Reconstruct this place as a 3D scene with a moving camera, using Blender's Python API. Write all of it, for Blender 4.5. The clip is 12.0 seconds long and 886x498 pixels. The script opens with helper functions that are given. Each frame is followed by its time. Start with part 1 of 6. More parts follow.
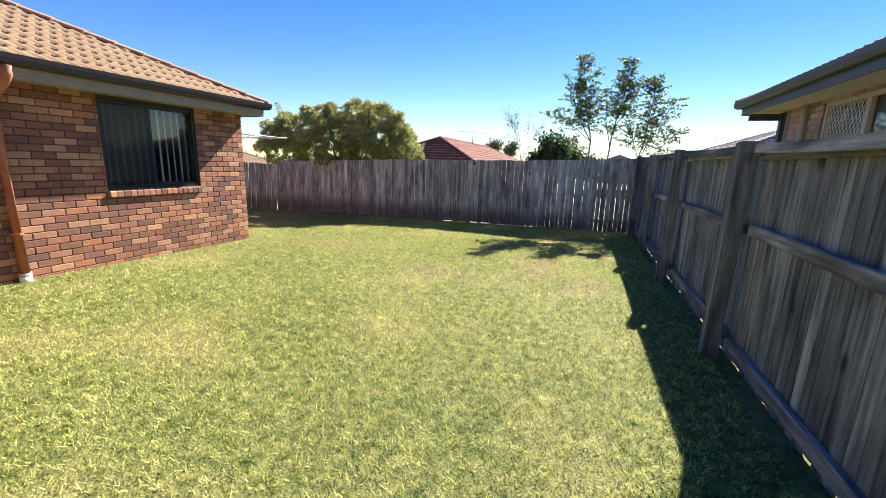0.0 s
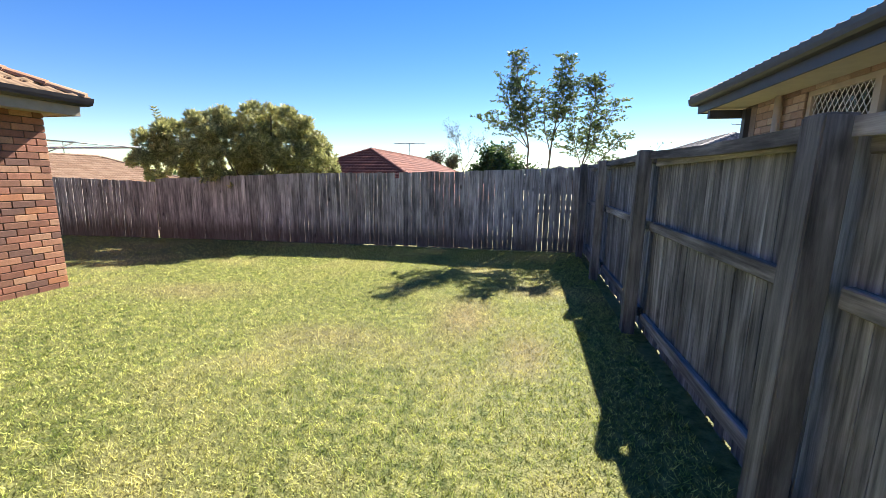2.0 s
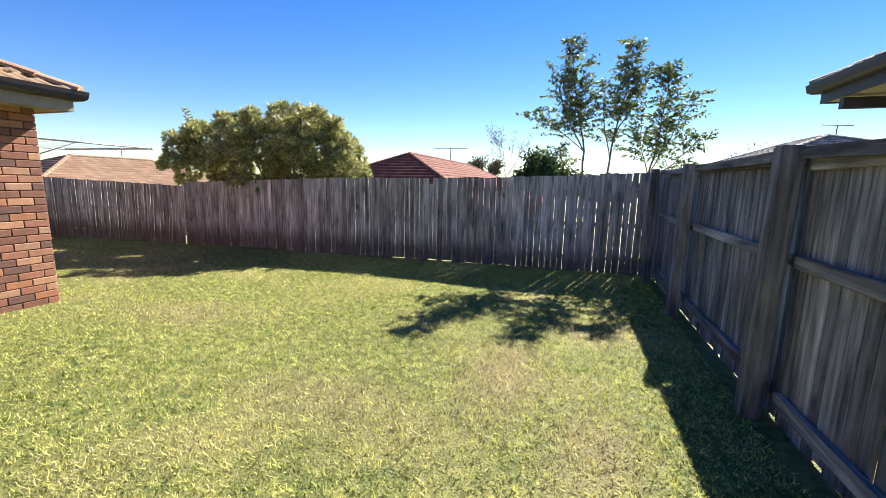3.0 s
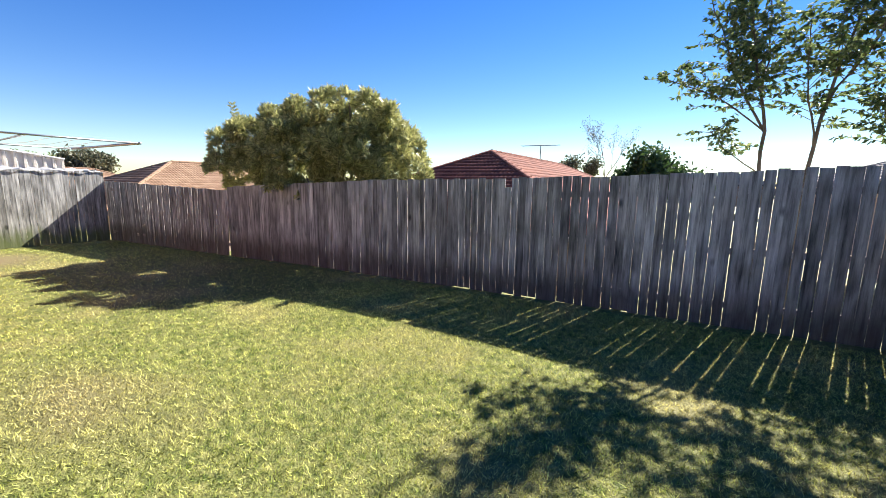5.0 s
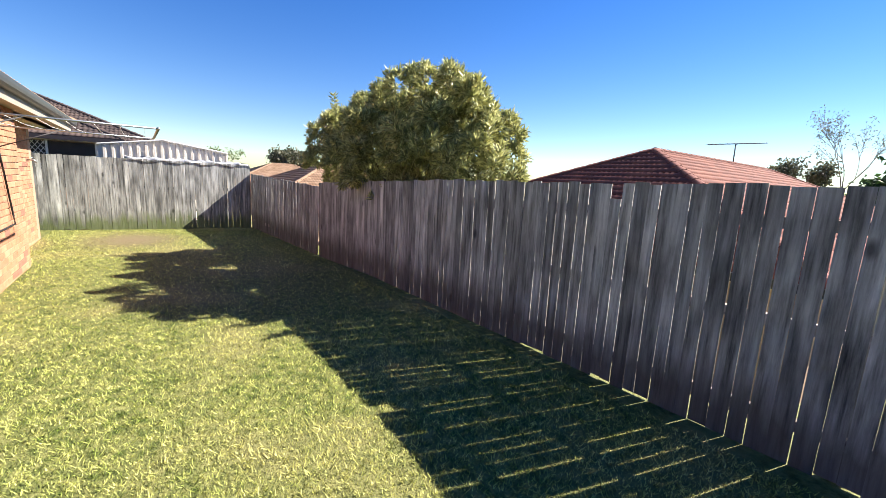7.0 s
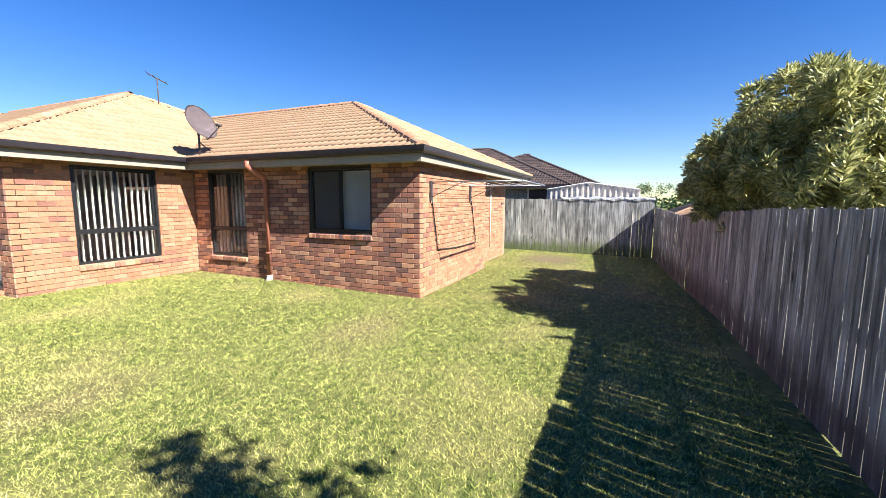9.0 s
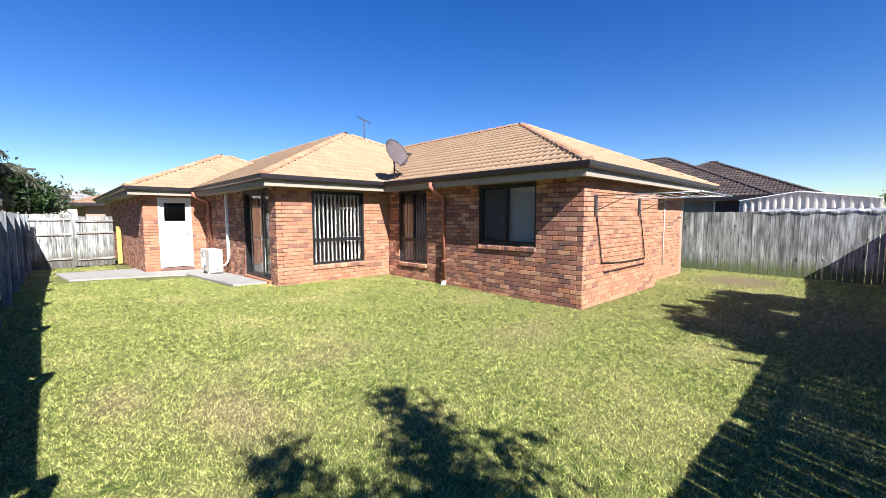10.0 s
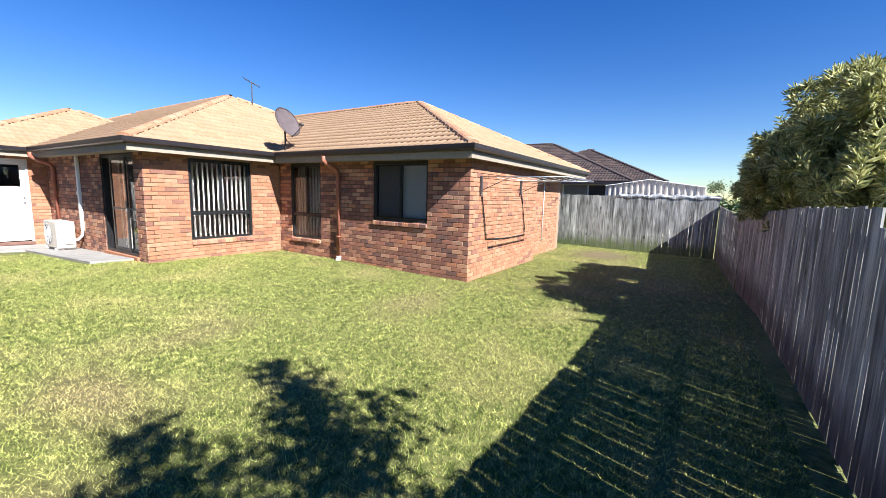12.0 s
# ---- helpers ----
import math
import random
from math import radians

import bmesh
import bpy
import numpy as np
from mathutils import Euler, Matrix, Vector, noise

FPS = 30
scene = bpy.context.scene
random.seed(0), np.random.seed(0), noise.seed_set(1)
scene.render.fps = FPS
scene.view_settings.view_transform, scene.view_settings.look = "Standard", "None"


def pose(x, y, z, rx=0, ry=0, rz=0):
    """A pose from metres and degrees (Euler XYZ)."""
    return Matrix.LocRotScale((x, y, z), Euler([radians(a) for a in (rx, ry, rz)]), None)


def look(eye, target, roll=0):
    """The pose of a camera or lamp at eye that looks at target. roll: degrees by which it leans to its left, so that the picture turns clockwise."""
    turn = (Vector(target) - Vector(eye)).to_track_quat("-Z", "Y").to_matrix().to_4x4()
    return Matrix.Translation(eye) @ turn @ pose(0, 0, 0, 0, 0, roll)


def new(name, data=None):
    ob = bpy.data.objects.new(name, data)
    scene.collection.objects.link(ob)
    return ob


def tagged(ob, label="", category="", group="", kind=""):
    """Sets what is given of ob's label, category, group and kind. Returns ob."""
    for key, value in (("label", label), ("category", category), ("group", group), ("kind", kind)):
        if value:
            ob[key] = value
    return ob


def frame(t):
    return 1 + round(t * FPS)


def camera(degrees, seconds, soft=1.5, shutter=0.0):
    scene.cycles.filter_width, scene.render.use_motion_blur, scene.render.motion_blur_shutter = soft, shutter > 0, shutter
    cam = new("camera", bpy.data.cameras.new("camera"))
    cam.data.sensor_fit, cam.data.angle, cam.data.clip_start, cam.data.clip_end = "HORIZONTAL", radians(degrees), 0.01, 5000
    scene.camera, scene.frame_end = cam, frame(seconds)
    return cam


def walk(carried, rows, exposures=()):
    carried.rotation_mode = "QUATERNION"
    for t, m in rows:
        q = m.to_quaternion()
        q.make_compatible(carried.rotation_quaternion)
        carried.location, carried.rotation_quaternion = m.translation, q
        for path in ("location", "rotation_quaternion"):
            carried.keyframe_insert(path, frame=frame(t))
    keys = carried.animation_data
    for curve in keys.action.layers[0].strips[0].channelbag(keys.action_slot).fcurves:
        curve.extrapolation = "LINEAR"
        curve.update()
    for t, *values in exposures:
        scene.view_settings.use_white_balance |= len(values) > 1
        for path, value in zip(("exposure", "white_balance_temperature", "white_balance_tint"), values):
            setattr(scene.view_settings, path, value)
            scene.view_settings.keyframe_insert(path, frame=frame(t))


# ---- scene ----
cam = camera(95.6, 12.0, soft=0.8)
PATH = [
    (0, (0.063, 0.066, 1.444), (-0.582, 1.912, 1.025), 1.8),
    (0.5, (0.175, 0.397, 1.43), (-0.341, 2.294, 1.065), 1.0),
    (1, (0.18, 0.827, 1.424), (-0.217, 2.754, 1.063), 0.3),
    (1.5, (0.23, 1.377, 1.422), (-0.136, 3.31, 1.059), 0.3),
    (2, (0.132, 1.917, 1.432), (-0.283, 3.842, 1.083), 0.7),
    (2.5, (0.06, 2.455, 1.434), (-0.447, 4.361, 1.102), 1.1),
    (3, (-0.056, 2.983, 1.439), (-0.667, 4.86, 1.115), 1.2),
    (3.2, (-0.119, 3.2, 1.435), (-0.773, 5.063, 1.115), 1.0),
    (5, (-0.723, 5.276, 1.445), (-1.724, 6.977, 1.125), 0.8),
    (5.5, (-0.936, 5.785, 1.424), (-2.051, 7.411, 1.095), 1.2),
    (6, (-0.995, 6.374, 1.434), (-2.257, 7.889, 1.099), 1.5),
    (6.5, (-1.1, 6.95, 1.44), (-2.515, 8.322, 1.102), 2.1),
    (6.7, (-1.082, 7.188, 1.457), (-2.562, 8.491, 1.123), 2.4),
    (8.3, (-0.572, 8.8, 1.536), (-2.537, 8.902, 1.18), 2.1),
    (8.5, (-0.457, 8.906, 1.529), (-2.419, 8.712, 1.196), 1.2),
    (9, (-0.027, 9.128, 1.556), (-2.123, 8.221, 1.282), 0.3),
    (9.5, (0.292, 9.321, 1.570), (-1.538, 7.940, 1.386), -0.1),
    (10, (0.468, 9.355, 1.517), (-1.129, 7.710, 1.334), -0.2),
    (10.5, (0.616, 9.491, 1.526), (-0.871, 7.751, 1.303), 0.4),
    (11, (0.609, 9.646, 1.543), (-0.939, 7.967, 1.268), 1.1),
    (11.5, (0.558, 9.710, 1.557), (-1.186, 8.241, 1.254), 1.5),
    (12, (0.513, 9.669, 1.538), (-1.416, 8.456, 1.225), 1.6),
]
walk(cam, [(t, look(eye, target, roll)) for t, eye, target, roll in PATH],
     exposures=((0, 1.80, 6600, 9.5), (6.7, 1.80, 6600, 10), (8.5, 1.76, 6350, 11), (10, 1.40, 5900, 10), (12, 1.44, 5900, 10)))

# ---- world, sun, exposure ----
SUN = Vector((0.31, 1.15, 1.0)).normalized()
world = bpy.data.worlds.new("world")
scene.world = world
world.use_nodes = True
wn = world.node_tree.nodes
sky = wn.new("ShaderNodeTexSky")
sky.sky_type, sky.sun_disc = "NISHITA", False
sky.sun_elevation = math.asin(SUN.z)
sky.sun_rotation = math.atan2(SUN.x, SUN.y)
sky.air_density, sky.dust_density, sky.ozone_density, sky.altitude = 1.12, 0.0, 3.0, 700
deep = wn.new("ShaderNodeHueSaturation")
deep.inputs["Saturation"].default_value = 1.36
deep.inputs["Hue"].default_value = 0.517
world.node_tree.links.new(sky.outputs[0], deep.inputs["Color"])
world.node_tree.links.new(deep.outputs[0], wn["Background"].inputs[0])
wn["Background"].inputs[1].default_value = 0.053
sun = new("sun", bpy.data.lights.new("sun", "SUN"))
sun.data.energy, sun.data.angle, sun.data.color = 4.8, radians(0.53), (1.0, 0.95, 0.87)
sun.matrix_world = look(SUN * 30, (0, 0, 0))

# ---- materials ----
MATS = {}


def nodes_of(name):
    m = bpy.data.materials.new(name)
    m.use_nodes = True
    MATS[name] = m
    n = m.node_tree.nodes
    return m, n, m.node_tree.links, n["Principled BSDF"]


def surface(name, a, b, scale=8.0, rough=0.8, stretch=(1, 1, 1), fine=60.0, bump=0.2, metal=0.0, vary=0.0, c=None, big=0.6, island=False, spec=0.3):
    """Two colours mixed by noise at two scales, value varied by object, fine relief."""
    m, n, l, p = nodes_of(name)
    tc = n.new("ShaderNodeNewGeometry")
    mp = n.new("ShaderNodeMapping")
    mp.inputs["Scale"].default_value = stretch
    l.new(tc.outputs["Position"], mp.inputs["Vector"])
    n1 = n.new("ShaderNodeTexNoise")
    n1.inputs["Scale"].default_value = scale
    n1.inputs["Detail"].default_value = 6
    n1.inputs["Roughness"].default_value = 0.65
    n2 = n.new("ShaderNodeTexNoise")
    n2.inputs["Scale"].default_value = fine
    n2.inputs["Detail"].default_value = 4
    n3 = n.new("ShaderNodeTexNoise")
    n3.inputs["Scale"].default_value = big
    n3.inputs["Detail"].default_value = 4
    for q in (n1, n2):
        l.new(mp.outputs[0], q.inputs["Vector"])
    l.new(tc.outputs["Position"], n3.inputs["Vector"])
    r = n.new("ShaderNodeValToRGB")
    r.color_ramp.elements[0].position, r.color_ramp.elements[1].position = 0.32, 0.68
    r.color_ramp.elements[0].color, r.color_ramp.elements[1].color = (*a, 1), (*b, 1)
    if c:
        e = r.color_ramp.elements.new(0.5)
        e.color = (*c, 1)
    l.new(n1.outputs["Fac"], r.inputs[0])
    h = n.new("ShaderNodeHueSaturation")
    l.new(r.outputs[0], h.inputs["Color"])
    info = n.new("ShaderNodeObjectInfo")
    mm = n.new("ShaderNodeMath")
    mm.operation = "MULTIPLY_ADD"
    l.new(tc.outputs["Random Per Island"] if island else info.outputs["Random"], mm.inputs[0])
    mm.inputs[1].default_value, mm.inputs[2].default_value = 2 * vary, 1 - vary - 0.2
    m2 = n.new("ShaderNodeMath")
    m2.operation = "MULTIPLY_ADD"
    l.new(n3.outputs["Fac"], m2.inputs[0])
    m2.inputs[1].default_value = 0.4
    l.new(mm.outputs[0], m2.inputs[2])
    l.new(m2.outputs[0], h.inputs["Value"])
    l.new(h.outputs[0], p.inputs["Base Color"])
    p.inputs["Roughness"].default_value, p.inputs["Metallic"].default_value = rough, metal
    p.inputs["Specular IOR Level"].default_value = spec
    if bump:
        bp = n.new("ShaderNodeBump")
        bp.inputs["Strength"].default_value, bp.inputs["Distance"].default_value = bump, 0.01
        l.new(n2.outputs["Fac"], bp.inputs["Height"])
        l.new(bp.outputs[0], p.inputs["Normal"])
    return m


def pieces(name, colours, rough=0.85, fine=90.0, bump=0.3, wear=0.25, island=False, stretch=(1, 1, 1), low=None):
    """A surface of many pieces: the colour of each is picked at random out of a list, then worn by noise."""
    m, n, l, p = nodes_of(name)
    g = n.new("ShaderNodeNewGeometry")
    info = n.new("ShaderNodeObjectInfo")
    r = n.new("ShaderNodeValToRGB")
    r.color_ramp.interpolation = "CONSTANT"
    el = r.color_ramp.elements
    el[0].color = (*colours[0], 1)
    el[1].position, el[1].color = 1 / len(colours), (*colours[1], 1)
    for k in range(2, len(colours)):
        e = el.new(k / len(colours))
        e.color = (*colours[k], 1)
    l.new(g.outputs["Random Per Island"] if island else info.outputs["Random"], r.inputs[0])
    mp = n.new("ShaderNodeMapping")
    mp.inputs["Scale"].default_value = stretch
    l.new(g.outputs["Position"], mp.inputs["Vector"])
    n1, n2 = n.new("ShaderNodeTexNoise"), n.new("ShaderNodeTexNoise")
    n1.inputs["Scale"].default_value, n1.inputs["Detail"].default_value = 9.0, 6
    n1.inputs["Roughness"].default_value = 0.7
    n2.inputs["Scale"].default_value, n2.inputs["Detail"].default_value = fine, 5
    l.new(mp.outputs[0], n1.inputs["Vector"])
    l.new(mp.outputs[0], n2.inputs["Vector"])
    ad = n.new("ShaderNodeMath")
    ad.operation = "ADD"
    l.new(n1.outputs["Fac"], ad.inputs[0])
    l.new(n2.outputs["Fac"], ad.inputs[1])
    mr = n.new("ShaderNodeMapRange")
    mr.inputs["From Min"].default_value, mr.inputs["From Max"].default_value = 0.65, 1.35
    mr.inputs["To Min"].default_value, mr.inputs["To Max"].default_value = 1 - wear, 1 + wear
    l.new(ad.outputs[0], mr.inputs["Value"])
    h = n.new("ShaderNodeHueSaturation")
    l.new(r.outputs[0], h.inputs["Color"])
    l.new(mr.outputs[0], h.inputs["Value"])
    l.new(h.outputs[0], p.inputs["Base Color"])
    p.inputs["Roughness"].default_value = rough
    p.inputs["Specular IOR Level"].default_value = 0.25
    bp = n.new("ShaderNodeBump")
    bp.inputs["Strength"].default_value, bp.inputs["Distance"].default_value = bump, 0.008
    l.new(n2.outputs["Fac"], bp.inputs["Height"])
    l.new(bp.outputs[0], p.inputs["Normal"])
    return m


BRICKS = [(0.42, 0.19, 0.125), (0.46, 0.23, 0.145), (0.29, 0.145, 0.10), (0.50, 0.28, 0.18), (0.22, 0.12, 0.095), (0.27, 0.125, 0.09), (0.50, 0.22, 0.12), (0.30, 0.14, 0.095), (0.60, 0.32, 0.19), (0.40, 0.18, 0.12)]
def dim(colours, k):
    return [tuple(v * k for v in c) for c in colours]


BRICKS = dim(BRICKS, 0.88)
M_BRICK = pieces("brick_clay", BRICKS, wear=0.3)
M_BRICK_I = pieces("brick_clay_joined", BRICKS, island=True, wear=0.3)
# Same house bricks in orange; full sun on the north walls is put into the colour.
SUNLIT_BRICKS = [(0.50, 0.235, 0.13), (0.54, 0.27, 0.155), (0.48, 0.22, 0.12), (0.56, 0.29, 0.17), (0.52, 0.25, 0.14), (0.51, 0.24, 0.135), (0.33, 0.16, 0.11), (0.55, 0.28, 0.16), (0.47, 0.21, 0.12), (0.53, 0.26, 0.15), (0.50, 0.235, 0.135), (0.57, 0.30, 0.18)]
SUNLIT_BRICKS = dim(SUNLIT_BRICKS, 0.76)
M_BRICK_SUNLIT = pieces("brick_sunlit", SUNLIT_BRICKS, wear=0.3)
M_BRICK_SUNLIT_I = pieces("brick_sunlit_joined", SUNLIT_BRICKS, island=True, wear=0.3)
TAN = [(0.50, 0.38, 0.28), (0.42, 0.30, 0.22), (0.56, 0.44, 0.34), (0.36, 0.25, 0.19), (0.48, 0.34, 0.26)]
M_BRICK_T = pieces("brick_tan", TAN)
M_BRICK_TI = pieces("brick_tan_joined", TAN, island=True)
M_MORTAR = surface("mortar", (0.32, 0.20, 0.135), (0.40, 0.255, 0.175), scale=20, bump=0.4)
# Same mortar, with the joint shadow of raking light put into the colour.
M_MORTAR_SHADED = surface("mortar_shaded", (0.055, 0.042, 0.036), (0.10, 0.078, 0.065), scale=20, bump=0.4)
M_MORTAR_D = surface("mortar_grey", (0.25, 0.20, 0.17), (0.33, 0.27, 0.23), scale=20, bump=0.4)
TILES = [(0.38, 0.245, 0.145), (0.40, 0.262, 0.155), (0.365, 0.235, 0.135), (0.41, 0.27, 0.162), (0.385, 0.25, 0.15)]
TILES = dim(TILES, 0.84)
M_TILE = pieces("roof_tile_sand", TILES, wear=0.2)
M_TILE_I = pieces("roof_tile_sand_joined", TILES, wear=0.2, island=True)
M_CAP = pieces("ridge_tile_terracotta", [(0.42, 0.24, 0.14), (0.43, 0.265, 0.16), (0.41, 0.21, 0.12)], wear=0.3)
M_TILE_RED = pieces("roof_tile_red", [(0.20, 0.065, 0.045), (0.25, 0.085, 0.055), (0.17, 0.055, 0.04)], wear=0.3, island=True)
M_TILE_DARK = pieces("roof_tile_dark", [(0.075, 0.055, 0.05), (0.10, 0.07, 0.06), (0.06, 0.045, 0.042)], wear=0.3, island=True)
M_TILE_BROWN = pieces("roof_tile_brown", [(0.27, 0.17, 0.11), (0.31, 0.20, 0.13), (0.24, 0.145, 0.09)], wear=0.3, island=True)
M_TILE_GREY = pieces("roof_tile_grey", [(0.22, 0.20, 0.19), (0.27, 0.25, 0.24), (0.18, 0.165, 0.16)], wear=0.3, island=True)
M_GUTTER = surface("gutter_dark", (0.022, 0.018, 0.022), (0.035, 0.03, 0.034), rough=0.35, bump=0.03, spec=0.5)
M_GUTTER_G = surface("gutter_grey", (0.045, 0.045, 0.052), (0.062, 0.062, 0.07), rough=0.45, bump=0.03, spec=0.5)
M_FASCIA = surface("fascia_beige", (0.30, 0.25, 0.19), (0.36, 0.30, 0.23), rough=0.6, bump=0.05)
M_SOFFIT = surface("soffit_cream", (0.50, 0.44, 0.35), (0.56, 0.50, 0.40), rough=0.8, bump=0.05)
M_PIPE = surface("pipe_terracotta", (0.36, 0.13, 0.08), (0.44, 0.18, 0.12), rough=0.5, bump=0.05)
M_WHITE = surface("paint_white", (0.74, 0.73, 0.70), (0.80, 0.79, 0.77), rough=0.5, bump=0.05)
M_CREAM = surface("shed_cream", (0.60, 0.53, 0.44), (0.68, 0.61, 0.52), rough=0.5, bump=0.05)
M_YELLOW = surface("shed_yellow", (0.50, 0.29, 0.08), (0.58, 0.34, 0.10), rough=0.6, bump=0.05)
M_FRAME = surface("frame_black", (0.012, 0.012, 0.013), (0.02, 0.02, 0.021), rough=0.35, bump=0.02, spec=0.5)
M_STEEL = surface("steel_galvanised", (0.36, 0.37, 0.38), (0.48, 0.49, 0.50), rough=0.4, metal=0.8, bump=0.05)
M_DARKSTEEL = surface("steel_weathered", (0.05, 0.045, 0.045), (0.09, 0.08, 0.08), rough=0.6, bump=0.1)
M_DISH = surface("dish_grey", (0.20, 0.16, 0.16), (0.26, 0.21, 0.21), rough=0.5, bump=0.03)
M_CONC = surface("concrete", (0.28, 0.262, 0.235), (0.37, 0.345, 0.31), scale=5, rough=0.9, bump=0.3)
M_BLIND = surface("blind_fabric", (0.66, 0.64, 0.60), (0.72, 0.70, 0.66), rough=0.9, bump=0.1)
M_ROOM = surface("room_plaster", (0.30, 0.27, 0.24), (0.36, 0.33, 0.30), rough=0.9, bump=0.0)
M_BARK = surface("bark", (0.10, 0.075, 0.055), (0.20, 0.16, 0.12), scale=14, stretch=(1, 1, 0.3), rough=0.95, bump=0.6)
M_TARP = surface("tarp_white", (0.55, 0.55, 0.56), (0.66, 0.66, 0.68), rough=0.6, bump=0.2)


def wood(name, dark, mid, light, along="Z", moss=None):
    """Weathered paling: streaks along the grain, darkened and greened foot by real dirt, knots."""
    m, n, l, p = nodes_of(name)
    g, info = n.new("ShaderNodeNewGeometry"), n.new("ShaderNodeObjectInfo")
    vm = n.new("ShaderNodeVectorMath")
    vm.operation = "MULTIPLY_ADD"
    comb = n.new("ShaderNodeCombineXYZ")
    for k in range(3):
        l.new(info.outputs["Random"], comb.inputs[k])
    l.new(comb.outputs[0], vm.inputs[0])
    vm.inputs[1].default_value = (37, 53, 71)
    l.new(g.outputs["Position"], vm.inputs[2])
    mp = n.new("ShaderNodeMapping")
    mp.inputs["Scale"].default_value = {"Z": (15, 15, 1.0), "Y": (15, 1.0, 15), "X": (1.0, 15, 15)}[along]
    l.new(vm.outputs[0], mp.inputs["Vector"])
    grain = n.new("ShaderNodeTexNoise")
    grain.inputs["Scale"].default_value, grain.inputs["Detail"].default_value, grain.inputs["Roughness"].default_value = 1.6, 10, 0.66
    l.new(mp.outputs[0], grain.inputs["Vector"])
    blot = n.new("ShaderNodeTexNoise")
    blot.inputs["Scale"].default_value, blot.inputs["Detail"].default_value = 2.3, 5
    mb = n.new("ShaderNodeMapping")
    mb.inputs["Scale"].default_value = {"Z": (2.2, 2.2, 0.8), "Y": (2.2, 0.8, 2.2), "X": (0.8, 2.2, 2.2)}[along]
    l.new(vm.outputs[0], mb.inputs["Vector"])
    l.new(mb.outputs[0], blot.inputs["Vector"])
    r = n.new("ShaderNodeValToRGB")
    e = r.color_ramp.elements
    e[0].position, e[0].color, e[1].position, e[1].color = 0.30, (*dark, 1), 0.72, (*light, 1)
    k = e.new(0.5)
    k.color = (*mid, 1)
    l.new(grain.outputs["Fac"], r.inputs[0])
    vor = n.new("ShaderNodeTexVoronoi")
    vor.inputs["Scale"].default_value = 2.6
    mp2 = n.new("ShaderNodeMapping")
    mp2.inputs["Scale"].default_value = {"Z": (1, 1, 0.55), "Y": (1, 0.55, 1), "X": (0.55, 1, 1)}[along]
    l.new(vm.outputs[0], mp2.inputs["Vector"])
    l.new(mp2.outputs[0], vor.inputs["Vector"])
    kn = n.new("ShaderNodeMapRange")
    kn.inputs["From Min"].default_value, kn.inputs["From Max"].default_value = 0.05, 0.11
    kn.inputs["To Min"].default_value, kn.inputs["To Max"].default_value = 0.3, 1.0
    l.new(vor.outputs["Distance"], kn.inputs["Value"])
    a = n.new("ShaderNodeMapRange")
    a.inputs["From Min"].default_value, a.inputs["From Max"].default_value = 0.3, 0.7
    a.inputs["To Min"].default_value, a.inputs["To Max"].default_value = 0.5, 1.45
    l.new(blot.outputs["Fac"], a.inputs["Value"])
    b = n.new("ShaderNodeMath")
    b.operation = "MULTIPLY_ADD"
    l.new(info.outputs["Random"], b.inputs[0])
    b.inputs[1].default_value, b.inputs[2].default_value = 0.7, 0.68
    c = n.new("ShaderNodeMath")
    c.operation = "MULTIPLY"
    l.new(a.outputs[0], c.inputs[0])
    l.new(b.outputs[0], c.inputs[1])
    d = n.new("ShaderNodeMath")
    d.operation = "MULTIPLY"
    l.new(c.outputs[0], d.inputs[0])
    l.new(kn.outputs[0], d.inputs[1])
    h = n.new("ShaderNodeHueSaturation")
    l.new(r.outputs[0], h.inputs["Color"])
    l.new(d.outputs[0], h.inputs["Value"])
    out = h.outputs[0]
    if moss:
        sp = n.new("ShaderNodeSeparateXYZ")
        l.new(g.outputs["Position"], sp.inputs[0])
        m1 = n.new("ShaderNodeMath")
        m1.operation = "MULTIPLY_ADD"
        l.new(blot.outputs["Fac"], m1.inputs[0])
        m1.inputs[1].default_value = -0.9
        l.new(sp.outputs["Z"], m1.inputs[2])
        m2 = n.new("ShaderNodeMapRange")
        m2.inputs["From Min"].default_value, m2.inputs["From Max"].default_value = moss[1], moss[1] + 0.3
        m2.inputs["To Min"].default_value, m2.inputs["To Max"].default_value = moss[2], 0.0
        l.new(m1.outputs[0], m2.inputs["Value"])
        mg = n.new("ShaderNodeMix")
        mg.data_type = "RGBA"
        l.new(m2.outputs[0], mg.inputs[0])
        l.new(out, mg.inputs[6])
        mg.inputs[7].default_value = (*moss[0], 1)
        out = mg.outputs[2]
    l.new(out, p.inputs["Base Color"])
    p.inputs["Roughness"].default_value = 0.85
    p.inputs["Specular IOR Level"].default_value = 0.2
    bp = n.new("ShaderNodeBump")
    bp.inputs["Strength"].default_value, bp.inputs["Distance"].default_value = 0.7, 0.006
    l.new(grain.outputs["Fac"], bp.inputs["Height"])
    l.new(bp.outputs[0], p.inputs["Normal"])
    return m


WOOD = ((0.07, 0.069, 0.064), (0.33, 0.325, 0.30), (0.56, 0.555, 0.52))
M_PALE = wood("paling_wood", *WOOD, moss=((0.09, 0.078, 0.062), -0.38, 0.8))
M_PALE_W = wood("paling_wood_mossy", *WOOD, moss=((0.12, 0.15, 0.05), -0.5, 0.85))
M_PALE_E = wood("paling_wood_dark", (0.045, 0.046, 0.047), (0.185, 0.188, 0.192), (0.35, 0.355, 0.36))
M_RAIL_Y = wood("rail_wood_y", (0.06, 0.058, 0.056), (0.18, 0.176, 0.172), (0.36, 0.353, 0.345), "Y")
